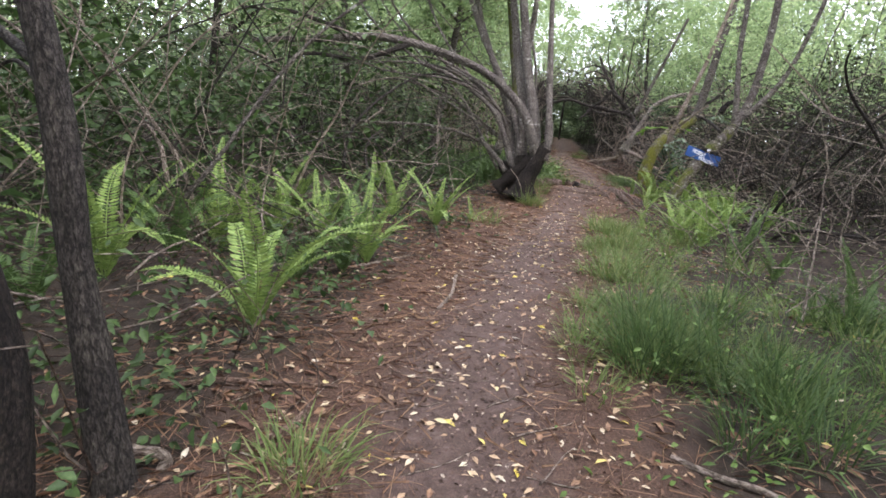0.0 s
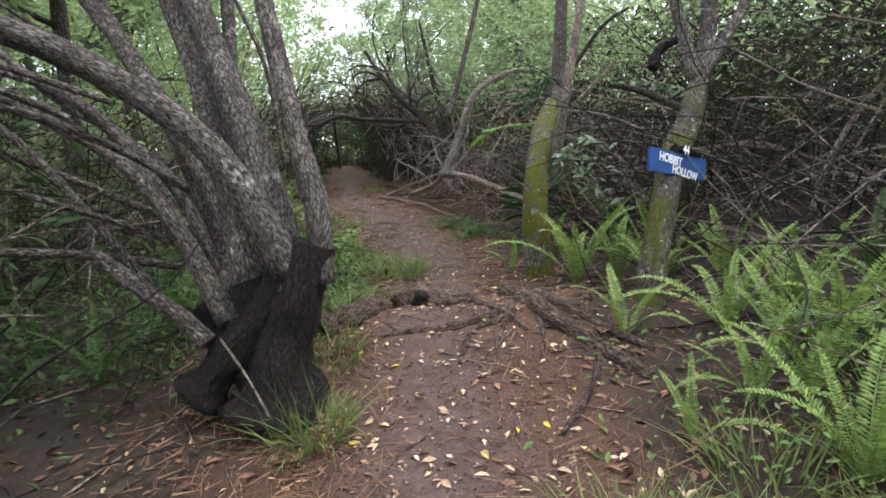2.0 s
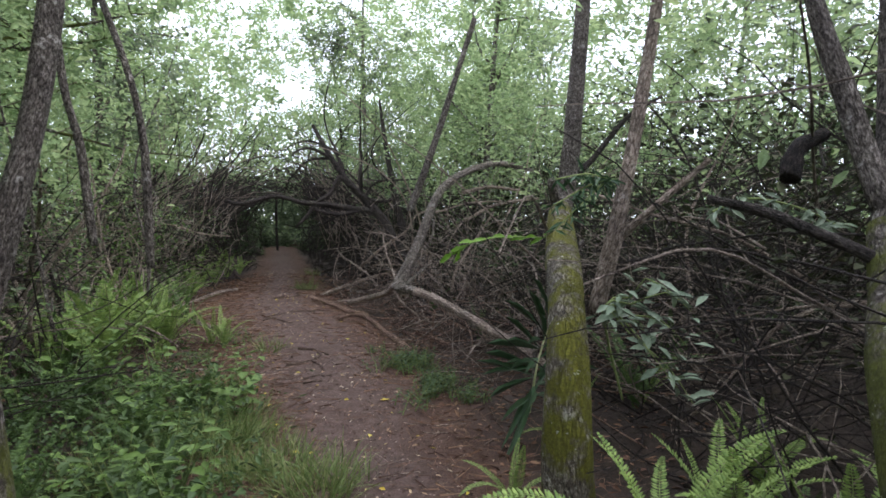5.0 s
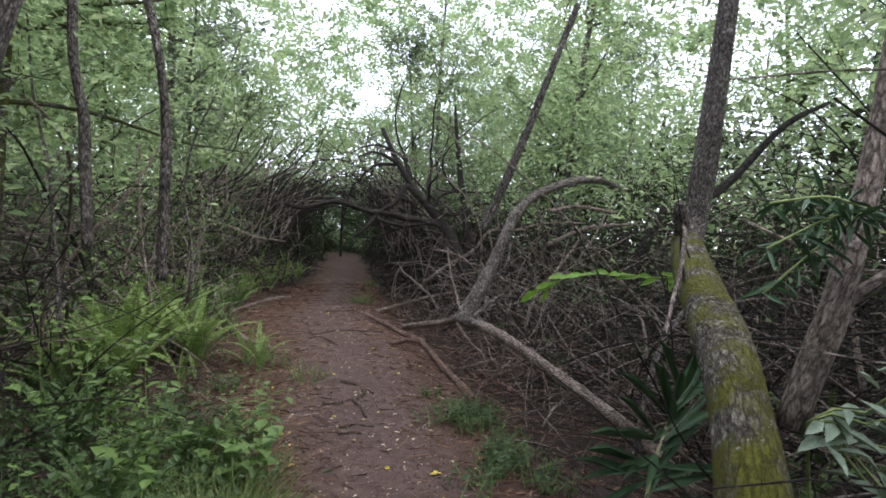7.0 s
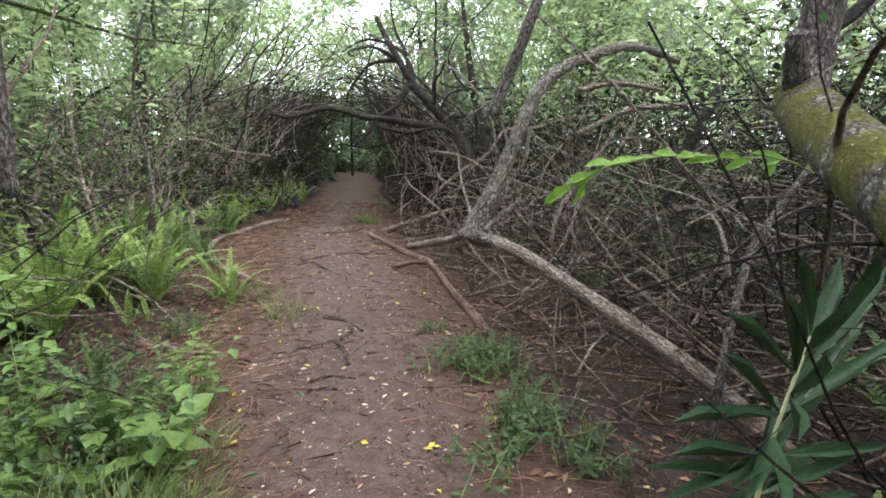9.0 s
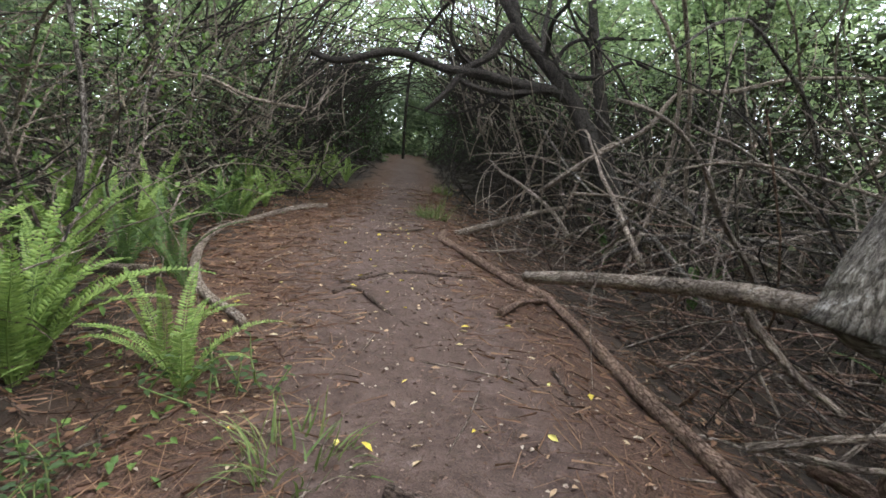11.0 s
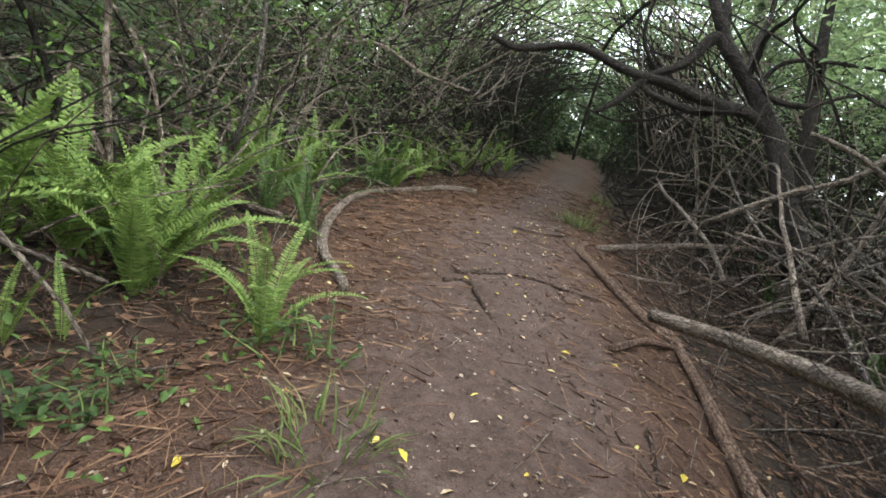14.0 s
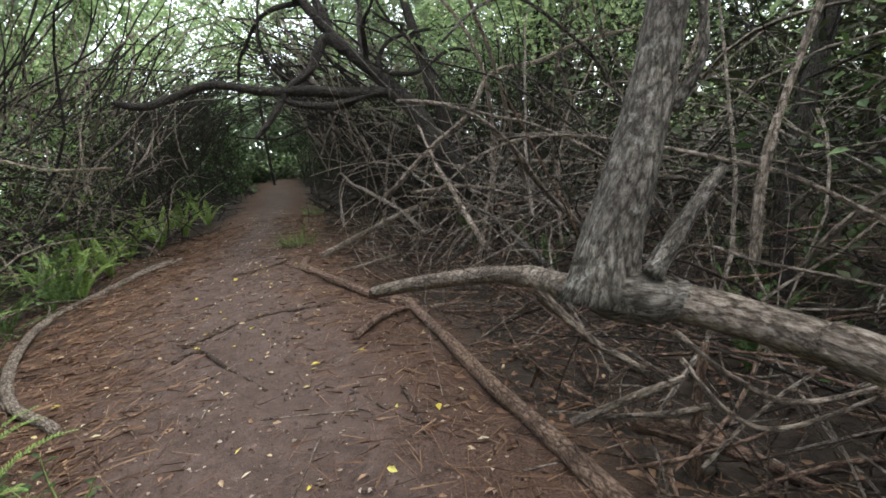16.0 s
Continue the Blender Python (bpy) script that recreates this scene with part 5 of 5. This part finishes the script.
FERN_SPOTS = [
    # x, y, fronds, length, tone
    (-0.52, 3.81, 9, 0.72, "light"),
    (-0.09, 5.12, 8, 0.55, "light"),
    (0.46, 6.49, 7, 0.55, "light"),
    (-1.55, 4.35, 9, 0.75, "light"),
    (-0.47, 5.48, 7, 0.6, "light"),
    (-1.24, 5.42, 8, 0.75, "light"),
    (-0.92, 5.7, 7, 0.7, "light"),
    (0.03, 6.71, 7, 0.6, "light"),
    (-1.28, 4.66, 7, 0.55, "deep"),
    (-0.52, 4.74, 7, 0.5, "deep"),
    (-1.57, 3.77, 8, 0.6, "deep"),
    (-0.45, 6.29, 6, 0.6, "deep"),
    (0.47, 6.52, 7, 0.42, "light"),
    (-0.85, 6.11, 7, 0.6, "light"),
    (-1.0, 6.84, 6, 0.5, "deep"),
    (-0.29, 8.17, 7, 0.55, "light"),
    (0.85, 6.88, 3, 0.25, "light"),
    (4.99, 9.62, 8, 0.5, "light"),
    (4.11, 8.87, 8, 0.5, "light"),
    (3.75, 8.04, 8, 0.5, "light"),
    (4.31, 8.05, 8, 0.5, "light"),
    (3.82, 7.58, 9, 0.55, "light"),
    (2.98, 7.56, 4, 0.3, "light"),
    (3.25, 7.14, 8, 0.5, "light"),
    (3.75, 7.74, 7, 0.45, "light"),
    (3.76, 7.22, 8, 0.5, "light"),
    (3.39, 6.92, 8, 0.45, "light"),
    (3.5, 7.47, 7, 0.45, "light"),
    (3.26, 8.21, 5, 0.35, "light"),
    (4.19, 7.18, 8, 0.5, "light"),
    (3.31, 7.56, 7, 0.42, "light"),
    (4.6, 7.72, 8, 0.5, "light"),
    (4.48, 10.41, 5, 0.4, "light"),
    (5.47, 10.77, 6, 0.45, "light"),
    (3.79, 9.26, 9, 0.6, "light"),
    (4.21, 9.31, 8, 0.55, "light"),
    (4.17, 8.9, 7, 0.5, "light"),
    (4.63, 8.75, 8, 0.5, "light"),
    (3.76, 10.05, 5, 0.35, "light"),
    (3.13, 14.14, 7, 0.4, "light"),
    (2.59, 14.38, 9, 0.6, "light"),
    (2.08, 13.68, 9, 0.75, "light"),
    (1.92, 14.19, 9, 0.8, "light"),
    (2.05, 13.89, 8, 0.7, "light"),
    (2.26, 14.41, 7, 0.65, "light"),
    (2.59, 13.88, 3, 0.28, "light"),
    (2.49, 13.77, 4, 0.3, "light"),
    (1.67, 13.76, 9, 0.6, "light"),
    (2.98, 15.29, 4, 0.3, "deep"),
    (3.88, 20.3, 9, 0.6, "light"),
    (3.52, 19.62, 8, 0.6, "light"),
    (4.23, 21.1, 9, 0.6, "light"),
    (4.67, 22.1, 7, 0.5, "light"),
    (3.35, 18.86, 6, 0.5, "light"),
    (3.14, 20.1, 8, 0.6, "deep"),
    (3.73, 21.32, 8, 0.65, "light"),
    (4.11, 22.35, 8, 0.6, "light"),
    (4.6, 23.67, 8, 0.6, "light"),
    (3.03, 14.37, 6, 0.4, "light"),
    (1.12, 15.36, 7, 0.5, "deep"),
    (1.82, 13.76, 7, 0.5, "deep"),
    (2.31, 14.49, 7, 0.45, "light"),
    (2.88, 15.52, 6, 0.45, "deep"),
]
for i, (x, y, c, ln, tone) in enumerate(FERN_SPOTS):
    fern(x, y, c, ln, tone, 300 + i, "bright green sword fern with arching fronds" if tone == "light" else "sword fern with its green deepened for the shade of brush")
g = np.random.default_rng(71)
for i in range(14):
    y = g.uniform(13.2, 18.5)
    fern(float(way_x(y) - way_half(y)) - g.uniform(0.6, 1.5), y, int(g.integers(6, 10)), g.uniform(0.45, 0.65), "light", 460 + i, "bright green sword fern with arching fronds")
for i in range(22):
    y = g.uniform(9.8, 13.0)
    fern(float(way_x(y) - way_half(y)) - g.uniform(0.35, 1.7), y, int(g.integers(6, 10)), g.uniform(0.32, 0.5), "deep", 480 + i, "sword fern with its green deepened for the shade of brush")
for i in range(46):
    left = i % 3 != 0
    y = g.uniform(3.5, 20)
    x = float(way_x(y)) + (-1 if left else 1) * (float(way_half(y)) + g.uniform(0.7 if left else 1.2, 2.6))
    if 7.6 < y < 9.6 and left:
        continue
    fern(x, y, int(g.integers(5, 9)), g.uniform(0.35, 0.6), "deep", 400 + i, "sword fern with its green deepened for the shade of brush")

# ---- grass, herbs and other plants ----


def grass_mesh(seed, blades, tall):
    g = np.random.default_rng(seed)
    a = g.uniform(0, 2 * np.pi, blades)
    r = 0.13 * np.sqrt(g.random(blades))
    base = np.stack([r * np.cos(a), r * np.sin(a), np.full(blades, -0.01)], 1)
    head = np.stack([np.cos(a) * 0.5, np.sin(a) * 0.5, np.ones(blades)], 1) + g.normal(size=(blades, 3)) * 0.25
    k = 5
    line = wander(base, head, tall * g.uniform(0.5, 1.15, blades), k, 0.10, (0, 0, -0.16), g)
    side = unit(np.cross(unit(line[:, 1] - line[:, 0]), (0, 0, 1.0)) + g.normal(size=(blades, 3)) * 0.2)
    w = np.array([0.0022, 0.0026, 0.0022, 0.0013, 0.0003])[None, :, None] * g.uniform(0.8, 1.5, (blades, 1, 1))
    v = np.stack([line - side[:, None] * w, line + side[:, None] * w], axis=2)
    idx = np.arange(blades * k * 2).reshape(blades, k, 2)
    f = np.stack([idx[:, :-1, 0], idx[:, :-1, 1], idx[:, 1:, 1], idx[:, 1:, 0]], -1).reshape(-1, 4)
    return v.reshape(-1, 3), f, None


def herb_blocks(seed, stems, tall, leaf, per):
    """Upright stems with paired leaves; returns stem blocks and leaf blocks."""
    g = np.random.default_rng(seed)
    base = np.concatenate([g.normal(size=(stems, 2)) * 0.06, np.full((stems, 1), -0.01)], 1)
    line = wander(base, g.normal(size=(stems, 3)) * 0.35 + (0, 0, 1), tall * g.uniform(0.6, 1.1, stems), 7, 0.08, (0, 0, 0), g)
    m = stems * per
    si = np.repeat(np.arange(stems), per)
    q = np.tile(np.linspace(1.6, 6, per), stems)
    j = np.minimum(q.astype(int), 5)
    p = line[si, j] + (line[si, j + 1] - line[si, j]) * (q - j)[:, None]
    ang = np.tile(np.arange(per) * 2.4, stems) + g.uniform(0, 6.28, stems)[si]
    head = np.stack([np.cos(ang), np.sin(ang), g.uniform(-0.25, 0.35, m)], 1)
    L = leaf * g.uniform(0.7, 1.15, m)
    return [tubes(line, np.linspace(0.004, 0.0015, 7)[None].repeat(stems, 0), 4)], [leaves(p, head, np.array([0, 0, 1.0]) + g.normal(size=(m, 3)) * 0.25, L, L * 0.52, 0.14)]


def herb(name, seed, stems, tall, leaf, per, mat, label, group, single=False):
    sb, lb = herb_blocks(seed, stems, tall, leaf, per)
    ob = thing(name, (0, 0, 0), label, "plant", group)
    if single:
        v, f, uv = sb[0]
        nv, nf = len(v) // stems, len(f) // stems
        for i in range(stems):
            build("stalk", [(v[i * nv : (i + 1) * nv], f[:nf], uv[:nv])], STEMG, ob)
        v = lb[0][0]
        for i in range(len(v) // 6):
            build("leaf", [(v[i * 6 : i * 6 + 6], np.array([[0, 1, 2, 3], [0, 3, 4, 5]]), None)], mat, ob, smooth=False)
    else:
        build("stem", sb, STEMG, ob)["kind"] = "stuff"
        build("foliage", lb, mat, ob, smooth=False)["kind"] = "stuff"
    return ob


def scatter(protos, spots, g, lo, hi):
    used = set()
    for i, (x, y) in enumerate(spots):
        src = protos[i % len(protos)]
        s = g.uniform(lo, hi)
        m = pose(x, y, float(ground_z(x, y)), g.normal() * 4, g.normal() * 4, g.uniform(0, 360)) @ Matrix.Scale(s, 4)
        if src.name not in used:
            used.add(src.name)
            src.matrix_world = m
        else:
            copy_thing(src, m).scale = (s, s, s)


GRASS = []
for i in range(4):
    ob = build("grass_tuft", [grass_mesh(500 + i, 85, (0.16, 0.22, 0.28, 0.19)[i])], GRASSM, smooth=False)
    GRASS.append(tagged(ob, "tuft of fine green grass", "grass", "grass tufts"))
g = np.random.default_rng(81)
spots = [(-0.1, 2.68), (-0.06, 2.74), (1.82, 3.81), (2.2, 3.99), (2.28, 3.69), (2.71, 3.85), (1.79, 4.11), (1.94, 3.43), (2.2, 3.32), (2.62, 3.41), (2.77, 4.29), (1.79, 3.55), (1.48, 3.53), (3.26, 4.43), (1.98, 8.89), (1.0, 7.01), (1.78, 8.33), (1.94, 8.7), (1.73, 8.33), (1.81, 8.39), (1.72, 8.55), (2.75, 10.91), (2.96, 11.24), (2.92, 11.01), (2.79, 11.01), (2.96, 10.71), (3.02, 10.51), (3.13, 10.66), (2.71, 11.27), (2.88, 10.78), (2.98, 10.57), (2.77, 10.94), (2.91, 11.75), (5.07, 18.21), (5.16, 18.05), (6.15, 21.03), (3.49, 13.61)]
for _ in range(66):
    y = 3.3 + 4.0 * g.random() ** 0.9
    spots.append((float(way_x(y) + way_half(y)) + 0.05 + 1.5 * g.random() ** 1.3, y))
for _ in range(46):
    y = g.uniform(9.4, 12.5)
    spots.append((float(way_x(y) - way_half(y)) - 0.9 * g.random() ** 1.2, y))
scatter(GRASS, spots, g, 0.7, 1.25)

DEEP_GRASS = []
for i in range(2):
    ob = build("grass_clump", [grass_mesh(510 + i, 120, (0.36, 0.44)[i])], GRASS_DEEP, smooth=False)
    DEEP_GRASS.append(tagged(ob, "tall soft clump of deep green grass, darkened further for shade", "grass", "grass clumps"))
spots = []
for _ in range(22):
    y = g.uniform(2.9, 4.4)
    spots.append((float(way_x(y) + way_half(y)) + 0.35 + 1.7 * g.random(), y))
scatter(DEEP_GRASS, spots, g, 0.8, 1.2)
BROAD = [herb("broadleaf_herb", 520 + i, 5, (0.34, 0.52, 0.44)[i], (0.075, 0.09, 0.065)[i], 8, HERB_LIGHT, "broad-leaved green herb beside the path", "broad-leaved herbs", True) for i in range(3)]
SMALL = [herb("small_herb", 530 + i, 11, (0.12, 0.17)[i], 0.034, 7, HERB, "low small-leaved green herb", "small herbs") for i in range(2)]
spots = [(2.68, 12.21), (2.96, 12.3), (2.25, 10.77), (2.44, 10.67), (2.39, 10.41), (2.51, 10.46), (2.91, 12.69)]
for _ in range(10):
    y = g.uniform(10.6, 12.6)
    spots.append((float(way_x(y) - way_half(y)) - 0.25 - 1.2 * g.random(), y))
scatter(BROAD, spots, g, 0.75, 1.2)
BIG = [herb("large_leaved_herb", 540 + i, 3, (0.30, 0.36)[i], 0.17, 6, HERB_LIGHT, "low green herb with large pointed leaves", "large-leaved herbs", True) for i in range(2)]
scatter(BIG, [(2.80, 11.88), (2.58, 12.02), (2.34, 11.7)], g, 0.95, 1.15)
TALL = [herb("tall_herb", 525 + i, 4, (0.85, 1.0)[i], 0.09, 12, HERB_LIGHT, "tall leafy green herb standing in the undergrowth", "tall herbs", True) for i in range(2)]
scatter(TALL, [(2.38, 12.15), (2.12, 12.45), (2.05, 13.24), (1.8, 12.7)], g, 0.85, 1.05)
spots = [(4.53, 12.48), (4.44, 12.19), (4.5, 12.01), (4.44, 11.67), (4.44, 11.46), (4.33, 11.66), (4.29, 12.32), (4.18, 12.45), (4.31, 12.97), (4.29, 11.43), (4.34, 11.28), (4.58, 12.46), (2.79, 13.51), (2.85, 13.7), (2.42, 13.23), (3.28, 14.05)]
for _ in range(26):
    y = g.uniform(9.0, 12.0)
    spots.append((float(way_x(y) - way_half(y)) - 0.02 - 1.2 * g.random(), y))
for _ in range(15):
    y = g.uniform(11.4, 12.7)
    spots.append((float(way_x(y) + way_half(y)) + 0.0 + 0.30 * g.random(), y))
scatter(SMALL, spots, g, 0.8, 1.3)

# dusty shrub beside the mossy tree
shrub = thing("grey_leaved_shrub", (0, 0, 0), "small shrub with long dusty grey-green drooping leaves", "plant")
g = np.random.default_rng(91)
PL = np.array([(4.14, 9.878, 0.895), (4.221, 9.781, 0.867), (4.302, 9.686, 0.852), (4.399, 9.576, 0.786)])
sprigs = np.stack([smooth_line([PL[0] + (0.25, 0.1, -0.5), PL[0], PL[1] + (0, 0, dz), PL[2] + (dx, 0, dz * 2.4), PL[3] + (dx, 0.05, dz * 3 - 0.05)], 9) for dx, dz in ((0, 0), (0.03, 0.05), (-0.06, -0.06), (0.05, -0.09), (-0.1, 0.08))])
for one in sprigs:
    build("stalk", [tubes(one[None], np.linspace(0.006, 0.002, 9)[None], 5)], STEMG, shrub)
pp = sprigs[:, 3:].reshape(-1, 3)
pp = np.repeat(pp, 3, axis=0) + g.normal(size=(len(pp) * 3, 3)) * 0.02
build("leaves", [leaves(pp, rand_dirs(len(pp), g, 0.4) + (0.3, -0.2, -0.25), rand_dirs(len(pp), g) * 0.4 + (0, -0.5, 1), g.uniform(0.07, 0.12, len(pp)), g.uniform(0.025, 0.038, len(pp)))], PALE, shrub, smooth=False)
shrub2 = thing("grey_leaved_shrub", (0, 0, 0), "hanging spray of pale dusty leaves above dark brush", "plant")
SP = np.array([(4.542, 9.606, 1.328), (4.655, 9.501, 1.383), (4.805, 9.364, 1.335), (4.947, 9.277, 1.252)])
sp = smooth_line(SP, 14)
build("stalk", [tubes(sp[None], np.linspace(0.006, 0.003, 14)[None], 5)], STEMG, shrub2)
pp = np.repeat(sp, 4, axis=0) + g.normal(size=(56, 3)) * 0.015
build("leaves", [leaves(pp, rand_dirs(56, g, 0.3) + (-0.2, 0, -0.6), rand_dirs(56, g) + (0, -0.8, 0.5), g.uniform(0.06, 0.10, 56), g.uniform(0.02, 0.03, 56))], PALE, shrub2, smooth=False)
spray = thing("hanging_spray", (0, 0, 0), "dark feathery leaf spray hanging at a tree's crook", "plant")
HP = np.array([(3.979, 9.687, 1.464), (3.878, 9.71, 1.434), (3.75, 9.753, 1.362)])
sp = np.stack([smooth_line(HP + np.array([[0, 0, 0], [0, 0, d], [0, 0, 2 * d]]), 16) for d in (0.0, -0.05, 0.05)])
for one in sp:
    build("stalk", [tubes(one[None], np.full((1, 16), 0.003), 4)], STEMG, spray)
pp = np.repeat(sp.reshape(-1, 3), 2, axis=0)
build("leaves", [leaves(pp, rand_dirs(len(pp), g, 0.5) + (0, 0, -0.5), rand_dirs(len(pp), g) + (0, -0.6, 0.8), g.uniform(0.05, 0.09, len(pp)), np.full(len(pp), 0.013))], PALM, spray, smooth=False)

# palm seedling
palm = thing("palm_seedling", (0, 0, 0), "dark green palm leaf fanned on a pale midrib", "palm")
RB = np.array([(4.377, 10.696, 0.108), (4.466, 10.721, 0.404), (4.61, 10.749, 0.685)])
rb = smooth_line(RB, 12)
build("midrib", [tubes(rb[None], np.linspace(0.008, 0.004, 12)[None], 6)], RIB, palm)
axis = unit(rb[-1] - rb[0])
right = unit(np.array([0.92, 0.38, 0.0]))
BLADES = 46
for i in range(BLADES):
    f = i / (BLADES - 1)
    sg = -1 if i % 2 else 1
    k = 2 + int(9 * f)
    lean_f = 0.15 + 1.0 * f
    h = unit(right * sg * (1.0 if sg < 0 else 0.9) + axis * (lean_f - 0.25) + np.array([0, -0.15, -0.10]) + g.normal(size=3) * 0.22)
    L = (0.60 - 0.2 * f) * g.uniform(0.85, 1.1)
    build("leaflet", [leaves(rb[k][None], h[None], (np.array([0.2, -0.6, 0.9]) + g.normal(size=3) * 0.25)[None], np.array([L]), np.array([0.042]), 0.16)], PALM, palm, smooth=False)

# yellow-green leafy twig
twig = thing("leafy_twig", (0, 0, 0), "thin twig with large green and yellow leaves", "twig")
TW = np.array([(5.34, 11.308, 1.093), (5.191, 11.331, 1.147), (4.968, 11.374, 1.156), (4.719, 11.426, 1.162), (4.486, 11.464, 1.132), (4.346, 11.505, 1.06)])
tw = smooth_line(TW, 20)
build("stalk", [tubes(tw[None], np.linspace(0.005, 0.002, 20)[None], 5)], STEMG, twig)
for i in range(18):
    j = 3 + i if i < 17 else 19
    h = unit((tw[min(j, 19)] - tw[max(j - 2, 0)])[None] * 6 + np.array([[0, 0, -0.25 if i % 2 else 0.15]]) + g.normal(size=(1, 3)) * 0.25)
    build("leaf", [leaves(tw[min(j, 19)][None], h, np.array([[0, -0.7, 0.8]]) + g.normal(size=(1, 3)) * 0.3, np.array([g.uniform(0.10, 0.17)]), np.array([g.uniform(0.035, 0.05)]))], YELLOWLEAF, twig, smooth=False)

# ---- litter on the ground ----
g = np.random.default_rng(95)
n = 6500
y = g.uniform(-1, 22, n)
thick = np.where(y < 10, 1.0, 0.28)
ok = g.random(n) < thick
y = y[ok]
n = len(y)
x = way_x(y) + (way_half(y) + 0.35) * np.clip(g.normal(size=n) * 0.8, -2.2, 2.2)
p = np.stack([x, y, ground_z(x, y) + 0.006], 1)
h = rand_dirs(n, g, 0.10)
ln = g.uniform(0.026, 0.060, n) * np.where(y < 8.5, 1.0, 0.8)
tagged(build("fallen_leaves", [leaves(p, h, np.array([0, 0, 1.0]) + g.normal(size=(n, 3)) * 0.28, ln, ln * g.uniform(0.3, 0.5, n), 0.2)], LITTER, smooth=False), "scattered small fallen leaves, tan, brown and yellow", "leaves", kind="stuff")
n = 85
y = g.uniform(8.5, 17.5, n)
x = way_x(y) + (way_half(y) + 0.1) * g.uniform(-1, 1, n)
p = np.stack([x, y, ground_z(x, y) + 0.012], 1)
ln = g.uniform(0.028, 0.05, n)
tagged(build("fallen_leaves", [leaves(p, rand_dirs(n, g, 0.10), np.array([0, 0, 1.0]) + g.normal(size=(n, 3)) * 0.3, ln, ln * g.uniform(0.4, 0.6, n), 0.2)], YELLOW_LITTER, smooth=False), "bright yellow fallen leaves scattered on the path", "leaves", kind="stuff")
n = 700
y = g.uniform(0.5, 7.5, n)
x = way_x(y) + g.choice([-1, 1], n) * (way_half(y) + 0.1 + 1.6 * g.random(n))
p = np.stack([x, y, ground_z(x, y) + 0.01], 1)
ln = g.uniform(0.03, 0.065, n)
tagged(build("fallen_leaves", [leaves(p, rand_dirs(n, g, 0.12), np.array([0, 0, 1.0]) + g.normal(size=(n, 3)) * 0.4, ln, ln * g.uniform(0.3, 0.5, n), 0.2)], LITTER, smooth=False), "tan and yellow fallen leaves in the grass and duff", "leaves", kind="stuff")
n = 9000
y = g.uniform(0, 22, n)
x = way_x(y) + g.choice([-1, 1], n) * (way_half(y) + 0.1 + 1.9 * g.random(n) ** 1.2)
p = np.stack([x, y, ground_z(x, y) + 0.008], 1)
h = rand_dirs(n, g, 0.12)
ln = g.uniform(0.03, 0.07, n)
tagged(build("fallen_leaves", [leaves(p, h, np.array([0, 0, 1.0]) + g.normal(size=(n, 3)) * 0.4, ln, ln * g.uniform(0.3, 0.5, n), 0.2)], NEEDLE, smooth=False), "brown rotting leaf litter beside the path", "leaves", kind="stuff")
n = 30000
y = g.uniform(0, 21, n)
sg = g.choice([-1, 1], n, p=[0.68, 0.32])
x = way_x(y) + sg * (way_half(y) * g.uniform(0.2, 1.0, n) + 1.2 * g.random(n) ** 1.4)
p = np.stack([x, y, ground_z(x, y) + 0.004 + 0.012 * g.random(n)], 1)
h = rand_dirs(n, g, 0.08)
ln = g.uniform(0.06, 0.17, n)
side = unit(np.cross(h, (0, 0, 1.0))) * 0.0012
v = np.stack([p - side, p + side, p + side + h * ln[:, None], p - side + h * ln[:, None]], 1)
v[:, 2:, 2] = ground_z(v[:, 2:, 0], v[:, 2:, 1]) + 0.005 + 0.012 * g.random((n, 2))
f = np.arange(n * 4).reshape(n, 4)
tagged(build("needle_litter", [(v.reshape(-1, 3), f, None)], NEEDLE, smooth=False), "mat of dry red-brown needles along the path", "needles", kind="stuff")
n = 26000
y = g.uniform(0, 19, n)
x = way_x(y) + way_half(y) * 1.25 * g.uniform(-1, 1, n)
p = np.stack([x, y, ground_z(x, y) + 0.003], 1)
ln = g.uniform(0.006, 0.022, n)
tagged(build("path_crumbs", [leaves(p, rand_dirs(n, g, 0.15), np.array([0, 0, 1.0]) + g.normal(size=(n, 3)) * 0.5, ln, ln * g.uniform(0.3, 0.9, n), 0.25)], CRUMB, smooth=False), "crumbs of bark, grit and leaf on the trodden earth", "litter", kind="stuff")
n = 260
y = g.uniform(1, 20, n)
x = way_x(y) + (way_half(y) + 0.5) * np.clip(g.normal(size=n), -1.8, 1.8)
line = wander(np.stack([x, y, ground_z(x, y)], 1), rand_dirs(n, g, 0.05), g.uniform(0.10, 0.45, n), 6, 0.10, (0, 0, 0), g)
line[:, :, 2] = ground_z(line[:, :, 0], line[:, :, 1]) + 0.007
tagged(build("twig_litter", [tubes(line, np.linspace(1, 0.5, 6)[None] * g.uniform(0.002, 0.005, (n, 1)), 4)], DEAD), "dry broken twigs scattered on the ground", "twigs", kind="stuff")
